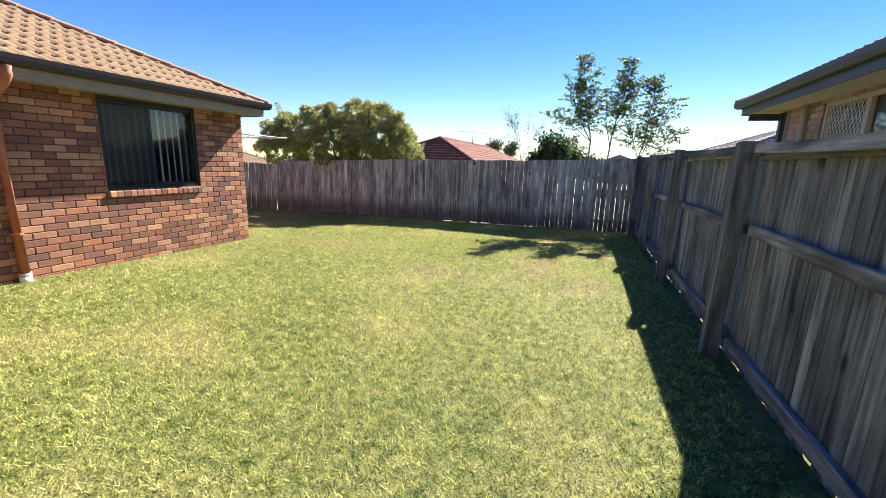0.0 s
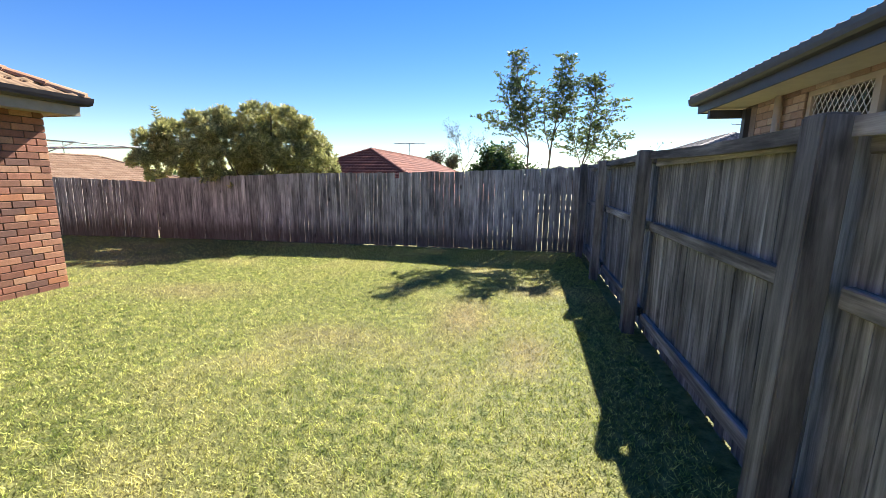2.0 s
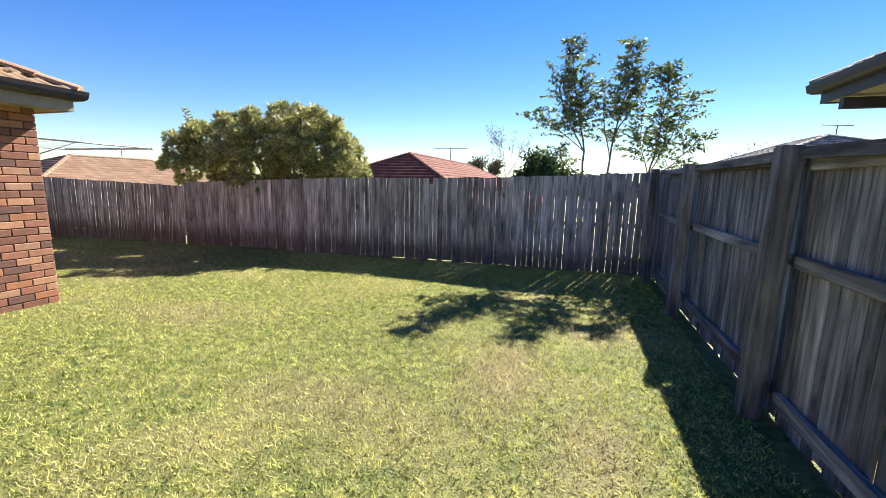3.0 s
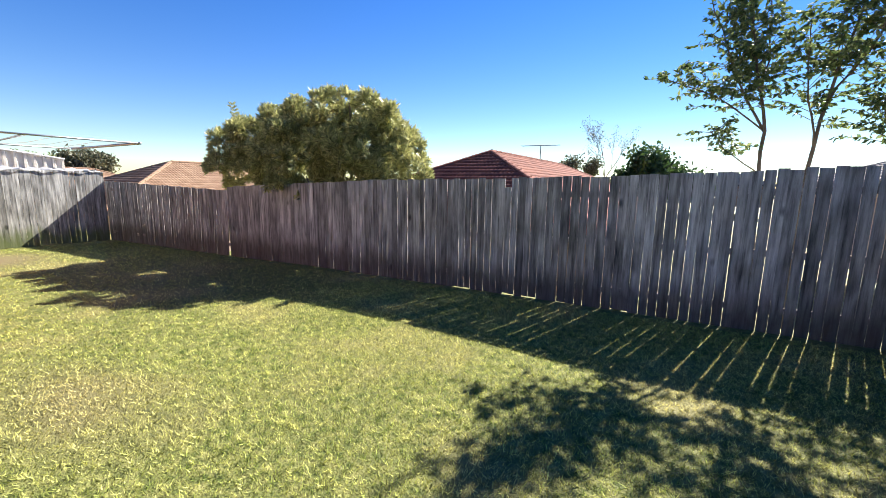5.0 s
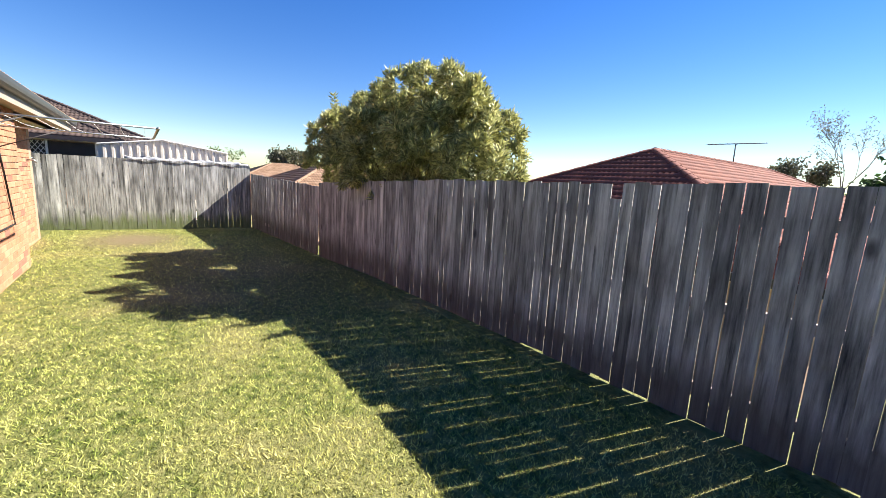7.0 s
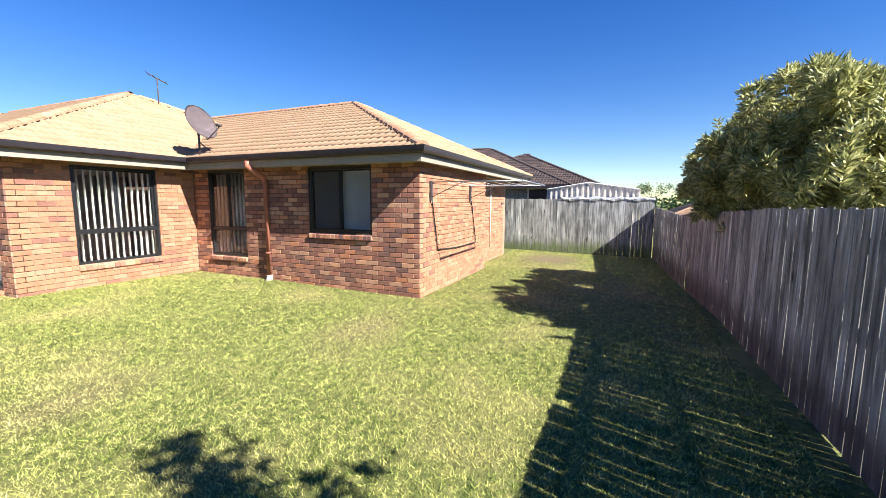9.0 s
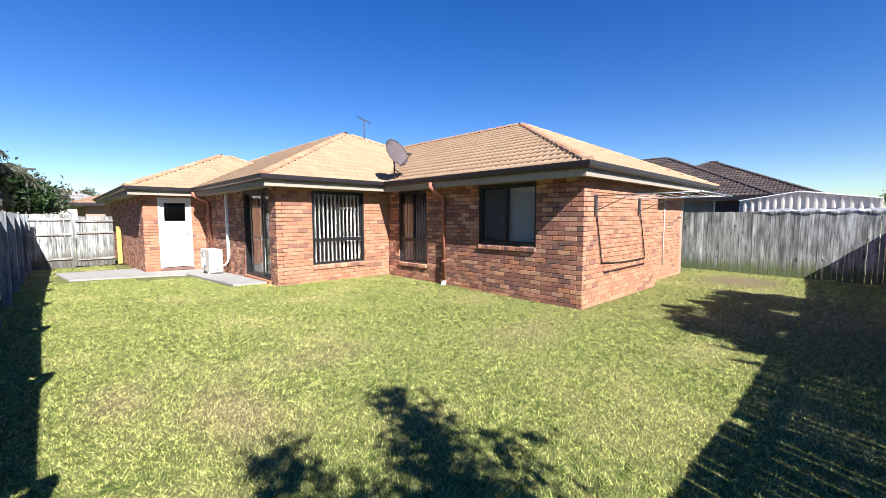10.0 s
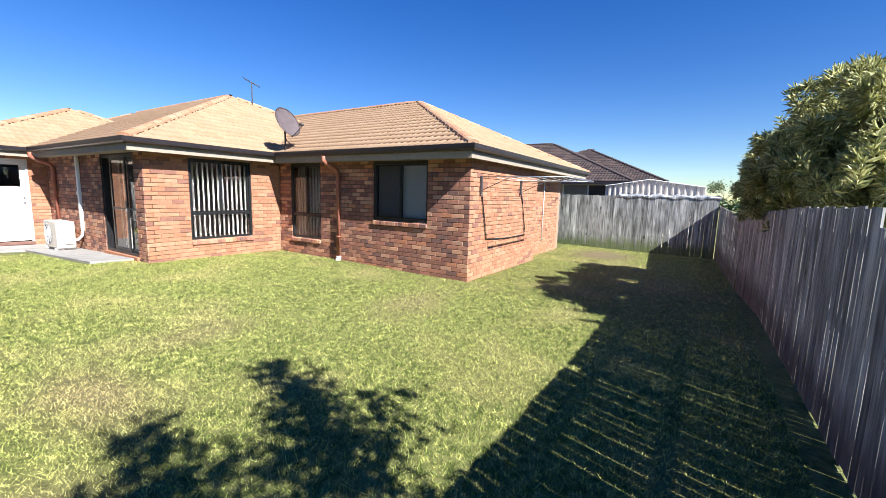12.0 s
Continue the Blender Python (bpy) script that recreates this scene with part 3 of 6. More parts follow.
def hip_roof(name, x0, x1, y0, y1, ze, s, tiled, mats, parent_label="", singles=0, cap=None, near=None, kind="structure", parent=None):
    """A hipped roof over the rectangle; tiled: sides that get tiles (E, N, W, S)."""
    mt, mi, mc = mats
    half = min(x1 - x0, y1 - y0) / 2
    cor = [Vector((x1, y0, ze)), Vector((x1, y1, ze)), Vector((x0, y1, ze)), Vector((x0, y0, ze))]
    zr = ze + s * half
    if (y1 - y0) >= (x1 - x0):
        ra, rb = Vector(((x0 + x1) / 2, y0 + half, zr)), Vector(((x0 + x1) / 2, y1 - half, zr))
        tops = [(ra, rb), (rb, rb), (rb, ra), (ra, ra)]
    else:
        ra, rb = Vector((x0 + half, (y0 + y1) / 2, zr)), Vector((x1 - half, (y0 + y1) / 2, zr))
        tops = [(rb, rb), (rb, ra), (ra, ra), (ra, rb)]
    bm = bmesh.new()
    for k in range(4):
        a, b = cor[k], cor[(k + 1) % 4]
        t = tops[k]
        pts = [a, b, t[1]] + ([t[0]] if (t[0] - t[1]).length > 0.01 else [])
        bm.faces.new([bm.verts.new(q) for q in pts])
    bm.faces.new([bm.verts.new(q - Vector((0, 0, 0.03))) for q in cor[::-1]])
    bmesh.ops.remove_doubles(bm, verts=bm.verts[:], dist=0.001)
    roof = part(name, bm, mi, parent, label=parent_label, kind=kind)
    key = mt.name
    if key not in TILE_CACHE:
        TILE_CACHE[key] = mesh_of("roof_tile", *tile_geo(), mt)
        TILE_CACHE[key].shade_smooth()
    tv, tf = tile_geo()
    tw, dv = 0.30, 0.30 / math.sqrt(1 + s * s)
    for k, side in enumerate("ENWS"):
        if side not in tiled:
            continue
        a, b = cor[k], cor[(k + 1) % 4]
        u = (b - a).normalized()
        n = Vector((-u.y, u.x, 0))
        up = (n + Vector((0, 0, s))).normalized()
        nor = u.cross(up)
        L = (b - a).length
        base = Matrix(((u.x, up.x, nor.x, a.x), (u.y, up.y, nor.y, a.y), (u.z, up.z, nor.z, a.z), (0, 0, 0, 1)))
        inner, edge = [], []
        sc = math.sqrt(1 + s * s)
        for j in range(int(half / dv) + 1):
            v = j * dv - 0.02
            for i in range(int(L / tw) + 1):
                uu = i * tw + 0.0
                l0, l1 = uu - (v + dv), (L - uu - tw) - (v + dv)
                if uu > L - v or uu + tw < v:
                    continue
                m = base @ Matrix.Translation((uu, v * sc, 0.004))
                (inner if l0 > 0 and l1 > 0 and v + dv < half else edge).append(m)
        if near is not None:
            q = Vector(near)
            inner.sort(key=lambda m: (m.translation - q).length)
        for m in inner[:singles]:
            put("roof_tile", TILE_CACHE[key], roof, m=m)
        vv, ff = [], []
        for m in inner[singles:]:
            o = len(vv)
            vv += [tuple(m @ Vector(p)) for p in tv]
            ff += [tuple(x + o for x in q) for q in tf]
        if vv:
            me = mesh_of("tiling", vv, ff, mi)
            me.shade_smooth()
            put("tiling", me, roof, kind="stuff")
        vv, ff = [], []
        for m in edge:
            o = len(vv)
            vv += [tuple(m @ Vector(p)) for p in tv]
            ff += [tuple(x + o for x in q) for q in tf]
        bm = bmesh.new()
        bm.from_mesh(mesh_of("cut", vv, ff, mi))
        for p, d in ((a, (u - n)), (b, (-u - n))):
            bmesh.ops.bisect_plane(bm, geom=bm.verts[:] + bm.edges[:] + bm.faces[:], plane_co=p, plane_no=-d, clear_outer=True)
        bmesh.ops.bisect_plane(bm, geom=bm.verts[:] + bm.edges[:] + bm.faces[:], plane_co=a + n * half, plane_no=n, clear_outer=True)
        part("cut_tiling", bm, mi, roof, kind="stuff", smooth=True)
    # ridge and hip caps
    cap_v = []
    for q in range(7):
        an = math.pi * q / 6
        cap_v.append((0.10 * math.cos(an), 0.07 * math.sin(an)))
    cv = [(x * 1.06, 0.0, z + 0.012) for x, z in cap_v] + [(x * 0.94, 0.42, z) for x, z in cap_v]
    cf = [(i + 1, i, 7 + i, 8 + i) for i in range(6)] + [tuple(range(6, -1, -1))[::-1]]
    ck = "cap" + mc.name
    if ck not in TILE_CACHE:
        TILE_CACHE[ck] = mesh_of("ridge_tile", cv, cf, mc)
    lines = [(cor[0], tops[0][0]), (cor[1], tops[1][0]), (cor[2], tops[2][0]), (cor[3], tops[3][0]), (ra, rb)]
    for p, q in lines:
        d = q - p
        if d.length < 0.05:
            continue
        dn = d.normalized()
        x = dn.cross(Vector((0, 0, 1))).normalized()
        z = x.cross(dn)
        for i in range(int((d.length - 0.30) / 0.38) + 1):
            o = p + dn * (i * 0.38) + Vector((0, 0, 0.012))
            put("ridge_tile", TILE_CACHE[ck], roof, m=Matrix(((x.x, dn.x, z.x, o.x), (x.y, dn.y, z.y, o.y), (x.z, dn.z, z.z, o.z), (0, 0, 0, 1))))
    return roof


def eaves(name, pts, z, mg, mf, ms, inner, closed=False, fascia=0.13, lab="dark gutter along the eaves"):
    """Gutter and fascia along the points (the outside on the right), and a soffit back to the wall, inner metres in."""
    pts = [Vector((*p, 0)) for p in pts]
    offs = []
    for i, p in enumerate(pts):
        d1 = (p - pts[i - 1]).normalized() if i else (pts[1] - p).normalized()
        d2 = (pts[i + 1] - p).normalized() if i + 1 < len(pts) else d1
        n1, n2 = Vector((d1.y, -d1.x, 0)), Vector((d2.y, -d2.x, 0))
        b = (n1 + n2)
        offs.append(b / (1 + n1.dot(n2)) if (1 + n1.dot(n2)) > 1e-3 else n1)
    def sweep(nm, prof, mat, label, kind="structure"):
        bm = bmesh.new()
        rings = [[bm.verts.new(p + o * a + Vector((0, 0, z + b))) for a, b in prof] for p, o in zip(pts, offs)]
        k = len(prof)
        for r0, r1 in zip(rings, rings[1:]):
            for i in range(k):
                bm.faces.new((r0[i], r1[i], r1[(i + 1) % k], r0[(i + 1) % k]))
        bm.faces.new(rings[0][::-1])
        bm.faces.new(rings[-1])
        bmesh.ops.recalc_face_normals(bm, faces=bm.faces[:])
        return part(nm, bm, mat, label=label, kind=kind)
    sweep("gutter", [(0.0, 0.03), (0.0, 0.045), (0.012, 0.045), (0.006, 0.0), (-0.004, -0.042), (-0.035, -0.062), (-0.10, -0.066), (-0.10, 0.0), (-0.088, 0.0), (-0.088, -0.054), (-0.04, -0.05), (-0.018, -0.034), (-0.008, 0.0)], mg, lab)
    sweep("fascia", [(-0.102, 0.0), (-0.102, -fascia - 0.06), (-0.125, -fascia - 0.06), (-0.125, 0.0)], mf, "painted fascia board behind the gutter")
    sweep("soffit", [(-0.127, -fascia - 0.03), (-0.127, -fascia - 0.045), (-inner, -fascia - 0.045), (-inner, -fascia - 0.03)], ms, "painted soffit lining under the eaves")


ZG = 2.36
roof_a = hip_roof("roof_wing", -14.0, -5.66, -12.0, 6.34, ZG + 0.02, 0.45, "EN", (M_TILE, M_TILE_I, M_CAP), "hipped roof of sand-coloured concrete tiles", 300, near=(-6, 3, 2.4))
roof_b = hip_roof("roof_living", -12.2, -2.63, -15.5, 0.93, ZG + 0.02, 0.45, "EN", (M_TILE, M_TILE_I, M_CAP), "hipped roof of sand-coloured concrete tiles", 300, near=(-4, 0, 2.4))
roof_c = hip_roof("roof_laundry", -8.03, -1.02, -15.8, -4.70, ZG + 0.02, 0.45, "EN", (M_TILE, M_TILE_I, M_CAP), "hipped roof of sand-coloured concrete tiles", 200, near=(-2, -5, 2.4))
eaves("eaves", [(-0.97, -15.8), (-0.97, -4.65), (-2.58, -4.65), (-2.58, 0.98), (-5.61, 0.98), (-5.61, 6.39), (-14.05, 6.39), (-14.05, -12)], ZG, M_GUTTER, M_FASCIA, M_FASCIA, 0.46)
box("soffit", (-14.0, 5.70, ZG - 0.175), (-9.70, 6.07, ZG - 0.165), M_SOFFIT, label="cream soffit lining under the deep eave", kind="structure")
walls_of_house()
plain_walls()


# ---- openings ----
def frame_ring(bm, y0, y1, u0, u1, z0, z1, w):
    add_box(bm, (u0, y0, z0), (u0 + w, y1, z1))
    add_box(bm, (u1 - w, y0, z0), (u1, y1, z1))
    add_box(bm, (u0 + w, y0, z0), (u1 - w, y1, z0 + w))
    add_box(bm, (u0 + w, y0, z1 - w), (u1 - w, y1, z1))


def window(name, p, u, width, z0, z1, split, label, rail=None, blinds=0.55, sill=True, screen=False):
    """p: lower outer corner, u: the way along the wall (the outside on its right). split: widths of the sashes."""
    p, u = Vector((*p, 0)), Vector((*u, 0))
    n = Vector((u.y, -u.x, 0))
    base = Matrix(((u.x, n.x, 0, p.x), (u.y, n.y, 0, p.y), (0, 0, 1, 0), (0, 0, 0, 1)))
    w = thing(name, label=label, kind="structure")
    def go(nm, bm, mat, lab="", parent=w):
        bmesh.ops.transform(bm, matrix=base, verts=bm.verts[:])
        bmesh.ops.recalc_face_normals(bm, faces=bm.faces[:])
        return part(nm, bm, mat, parent, lab)
    bm = bmesh.new()
    frame_ring(bm, -0.11, -0.03, 0, width, z0, z1, 0.045)
    go("window_frame", bm, M_FRAME, "black aluminium window frame")
    a = 0.045
    inner = width - 0.09
    zb = z0 + 0.045
    if rail:
        bm = bmesh.new()
        add_box(bm, (a, -0.10, rail - 0.025), (width - a, -0.035, rail + 0.03))
        go("transom", bm, M_FRAME)
    for i, sp in enumerate(split):
        b = a + inner * sp
        back = -0.095 if i % 2 else -0.075
        bm = bmesh.new()
        frame_ring(bm, back, back + 0.025, a, b, (rail + 0.03 if rail else zb), z1 - 0.045, 0.03)
        go("sash", bm, M_FRAME, "black sliding sash")
        for lo, hi in (((rail + 0.06, z1 - 0.075), (zb, rail - 0.025)) if rail else ((zb + 0.03, z1 - 0.075),)):
            bm = bmesh.new()
            add_box(bm, (a + 0.025, back + 0.008, lo - 0.005), (b - 0.025, back + 0.013, hi + 0.005))
            g = go("pane", bm, M_GLASS, "clear window glass")
            g.visible_shadow = False
        if screen and i == 0:
            bm = bmesh.new()
            add_box(bm, (a + 0.02, -0.052, zb), (b - 0.01, -0.050, z1 - 0.06))
            go("flyscreen", bm, M_SCREEN, "dark insect screen")
        a = b
    if blinds:
        rnd = random.Random(int(width * 100) + int(z0 * 100))
        bl = thing("vertical_blind", label="white fabric vertical blind hanging behind the window", category="blind")
        bm = bmesh.new()
        add_box(bm, (0.02, -0.21, z1 - 0.04), (width - 0.02, -0.175, z1 - 0.005))
        go("headrail", bm, M_WHITE, parent=bl)
        k = 0.06
        while k < width - 0.04:
            ang = blinds + rnd.uniform(-0.06, 0.06)
            bm = bmesh.new()
            h0 = z0 - 0.03 if z0 > 0.5 else z0 + 0.04
            add_box(bm, (-0.052, -0.0012, h0), (0.052, 0.0012, z1 - 0.045))
            bmesh.ops.transform(bm, matrix=Matrix.Translation((k, -0.195, 0)) @ Matrix.Rotation(ang, 4, "Z"), verts=bm.verts[:])
            go("slat", bm, M_BLIND, parent=bl)
            k += 0.108
    if sill:
        cnt = int(width / 0.086)
        bs = width / cnt
        for i in range(cnt):
            bm = bmesh.new()
            vs = add_box(bm, (i * bs + 0.004, -0.05, -0.105), (i * bs + bs - 0.004, 0.035, -0.03))
            for v in vs:
                v.co.z += z0 + (0.03 if v.co.y < 0 else 0.0)
            bmesh.ops.bevel(bm, geom=bm.edges[:], offset=0.004, segments=1, affect="EDGES")
            go("sill_brick", bm, M_BRICK)
        bm = bmesh.new()
        add_box(bm, (0.0, -0.045, z0 - 0.098), (width, 0.022, z0 - 0.03))
        go("sill_mortar", bm, M_MORTAR)
    return w


window("window_bedroom", (XA, W1[0]), (0, 1), W1[1] - W1[0], W1[2], W1[3], (0.5, 0.5), "black-framed sliding window with white vertical blinds in the brick wall", blinds=-0.72, screen=True)
window("window_tall", (XA, WM[0]), (0, 1), WM[1] - WM[0], WM[2], WM[3], (0.5, 0.5), "tall black-framed window with white blinds beside the downpipe", rail=0.93, blinds=1.0)
window("window_living", (W2[1], YB), (-1, 0), W2[1] - W2[0], W2[2], W2[3], (0.5, 0.5), "wide black-framed window with open white vertical blinds", rail=0.96, blinds=-1.38)


def back_door():
    d = thing("door_laundry", label="white painted door with a dark glass panel in a white frame", kind="structure")
    u0, u1, z0, z1 = DR
    bm = bmesh.new()
    add_box(bm, (u0, YC - 0.10, z0), (u0 + 0.05, YC - 0.01, z1))
    add_box(bm, (u1 - 0.05, YC - 0.10, z0), (u1, YC - 0.01, z1))
    add_box(bm, (u0 + 0.05, YC - 0.10, z1 - 0.05), (u1 - 0.05, YC - 0.01, z1))
    part("door_frame", bm, M_WHITE, d)
    a, b = u0 + 0.053, u1 - 0.053
    g0, g1, h0, h1 = a + 0.10, b - 0.10, 1.42, 1.97
    bm = bmesh.new()
    for lo, hi in (((a, z0 + 0.03), (b, h0)), ((a, h1), (b, z1 - 0.055)), ((a, h0), (g0, h1)), ((g1, h0), (b, h1))):
        add_box(bm, (lo[0], YC - 0.075, lo[1]), (hi[0], YC - 0.035, hi[1]))
    part("leaf", bm, M_WHITE, d)
    box("glass_panel", (g0, YC - 0.06, h0), (g1, YC - 0.055, h1), M_GLASS, d, "dark glass panel").visible_shadow = False
    bm = bmesh.new()
    for zz, rr in ((1.02, 0.026), (1.14, 0.02)):
        bmesh.ops.create_cone(bm, segments=12, radius1=rr, radius2=rr * 0.8, depth=0.03, cap_ends=True, matrix=Matrix.Translation((a + 0.06, YC - 0.02, zz)) @ Matrix.Rotation(math.pi / 2, 4, "X"))
    part("door_handle", bm, M_STEEL, d, "brushed steel knob and lock", smooth=False)
    box("door_sill", (u0, YC - 0.10, z0 - 0.07), (u1, YC + 0.03, z0 - 0.002), M_BRICK, d, "brick door sill", bevel=0.005)


back_door()


def sliding_door():
    d = thing("door_patio", label="black aluminium sliding glass door with a white strip, half open", kind="structure")
    y0, y1, z0, z1 = DS
    bm = bmesh.new()
    for a, b, c, e in ((y0, y0 + 0.05, z0, z1), (y1 - 0.05, y1, z0, z1), (y0 + 0.05, y1 - 0.05, z0, z0 + 0.05), (y0 + 0.05, y1 - 0.05, z1 - 0.05, z1)):
        add_box(bm, (XB - 0.13, a, c), (XB - 0.03, b, e))
    part("door_frame", bm, M_FRAME, d)
    for k, (a, b, x) in enumerate(((y0 + 0.35, y0 + 1.12, XB - 0.08), (y1 - 0.87, y1 - 0.05, XB - 0.11))):
        bm = bmesh.new()
        for q0, q1, c, e in ((a, a + 0.055, z0 + 0.05, z1 - 0.05), (b - 0.055, b, z0 + 0.05, z1 - 0.05), (a + 0.055, b - 0.055, z0 + 0.05, z0 + 0.12), (a + 0.055, b - 0.055, z1 - 0.11, z1 - 0.05), (a + 0.055, b - 0.055, 1.02, 1.06)):
            add_box(bm, (x, q0, c), (x + 0.028, q1, e))
        pa = part("door_panel", bm, M_FRAME, d)
        box("pane", (x + 0.01, a + 0.05, z0 + 0.115), (x + 0.015, b - 0.05, z1 - 0.105), M_GLASS, pa).visible_shadow = False
    box("door_handle", (XB - 0.05, y0 + 1.08, 0.98), (XB - 0.025, y0 + 1.11, 1.2), M_STEEL, d, bevel=0.004)
    box("door_sill", (XB - 0.12, y0 - 0.02, z0 - 0.09), (XB + 0.045, y1 + 0.02, z0 - 0.003), M_BRICK, d, "brick door sill", bevel=0.006)
    c = thing("curtain", label="pale curtain drawn to one side behind the patio door", category="curtain")
    bm = bmesh.new()
    prev = None
    for i in range(41):
        y = y0 + 0.42 + 0.4 * i / 40
        x = XB - 0.20 + 0.025 * math.sin(i * 1.3)
        cur = [bm.verts.new((x, y, 0.12)), bm.verts.new((x, y, 2.1))]
        if prev:
            bm.faces.new((prev[0], cur[0], cur[1], prev[1]))
        prev = cur
    bmesh.ops.solidify(bm, geom=bm.faces[:], thickness=0.002)
    part("drape", bm, M_BLIND, c, smooth=True)


sliding_door()


# ---- downpipes and small fittings on the house ----
def downpipe(x, y, mat, label, out=0.45, dirx=1, square=True):
    t = thing("downpipe", (0, 0, 0), label, "downpipe")
    r = 0.05
    gz = ground_z(x, y)
    wx, wy = (x, y)
    if dirx:
        pts = [(wx + 0.05, wy, gz + 0.06), (wx + 0.05, wy, 1.9), (wx + 0.09, wy, 2.0), (wx + out - 0.08, wy - 0.02, 2.13), (wx + out, wy - 0.02, 2.2), (wx + out, wy - 0.02, ZG - 0.08)]
    else:
        pts = [(wx, wy + 0.05, gz + 0.06), (wx, wy + 0.05, 1.9), (wx, wy + 0.09, 2.0), (wx, wy + out - 0.08, 2.13), (wx, wy + out, 2.2), (wx, wy + out, ZG - 0.08)]
    bm = bmesh.new()
    add_tube(bm, pts, r, 10)
    part("pipe", bm, mat, t, smooth=True)
    for z in (0.5, 1.7):
        p = Vector(pts[0])
        bm = bmesh.new()
        add_tube(bm, [(p.x, p.y, z - 0.012), (p.x, p.y, z + 0.012)], r + 0.004, 10)
        add_box(bm, (p.x - (0.045 if dirx else 0.06), p.y - (0.06 if dirx else 0.045), z - 0.012), (p.x - (0.035 if dirx else -0.06), p.y + (0.06 if dirx else -0.035), z + 0.012))
        part("bracket", bm, mat, t)
    p = Vector(pts[0])
    tube("shoe", [(p.x, p.y, gz + 0.10), (p.x, p.y, gz + 0.03), (p.x + (0.03 if dirx else 0), p.y + (0 if dirx else 0.03), gz - 0.03)], r + 0.012, M_WHITE, t, "white plastic pipe shoe")
    return t


downpipe(XA, 2.70, M_PIPE, "terracotta-painted downpipe on the brick wall beside the tall window", dirx=1)
downpipe(XB - 0.0, -4.4, M_PIPE, "terracotta-painted downpipe in the corner beside the white door")


def fittings():
    t = thing("pipe_cover", label="white plastic duct for air conditioner pipes on the brick wall", category="pipe cover")
    box("duct", (XB + 0.003, -2.83, 0.45), (XB + 0.06, -2.74, 2.17), M_WHITE, t, bevel=0.008)
    box("joiner", (XB + 0.003, -2.85, 1.28), (XB + 0.07, -2.72, 1.36), M_WHITE, t, bevel=0.006)
    tube("hose", [(XB + 0.03, -2.785, 0.46), (XB + 0.05, -2.79, 0.3), (XB + 0.12, -2.83, 0.2), (XB + 0.2, -2.9, 0.22)], 0.03, M_WHITE, t, "white insulated hose")
    a = thing("air_conditioner", label="white outdoor air conditioner unit standing on the concrete slab", category="air conditioner")
    x0, x1, y0, y1 = XB + 0.16, XB + 0.50, -3.72, -2.84
    gz = ground_z(-2.7, -3.2) + 0.045
    z0, z1 = gz + 0.06, gz + 0.68
    box("casing", (x0, y0, z0), (x1, y1, z1), M_CREAM, a, bevel=0.018)
    bm = bmesh.new()
    cy, cz, R = y0 + 0.32, (z0 + z1) / 2, 0.24
    for k in range(1, 8):
        rr = R * k / 7
        pts = [(x1 + 0.012, cy + rr * math.cos(q * math.pi / 12), cz + rr * math.sin(q * math.pi / 12)) for q in range(25)]
        add_tube(bm, pts, 0.0035, 5)
    for k in range(8):
        an = k * math.pi / 4
        add_tube(bm, [(x1 + 0.012, cy, cz), (x1 + 0.012, cy + R * math.cos(an), cz + R * math.sin(an))], 0.004, 5)
    part("fan_grille", bm, M_WHITE, a)
    bm = bmesh.new()
    bmesh.ops.create_cone(bm, segments=28, radius1=R, radius2=R, depth=0.006, cap_ends=True, matrix=Matrix.Translation((x1 + 0.004, cy, cz)) @ Matrix.Rotation(math.pi / 2, 4, "Y"))
    part("fan_opening", bm, M_DARKSTEEL, a, "dark fan opening")
    for y in (y0 + 0.12, y1 - 0.12):
        box("foot", (x0 - 0.02, y - 0.03, gz), (x1 + 0.02, y + 0.03, gz + 0.058), M_WHITE, a, bevel=0.005)
    box("end_cover", (x0 + 0.03, y1 + 0.001, z0 + 0.1), (x0 + 0.2, y1 + 0.04, z0 + 0.35), M_WHITE, a, bevel=0.01)


fittings()


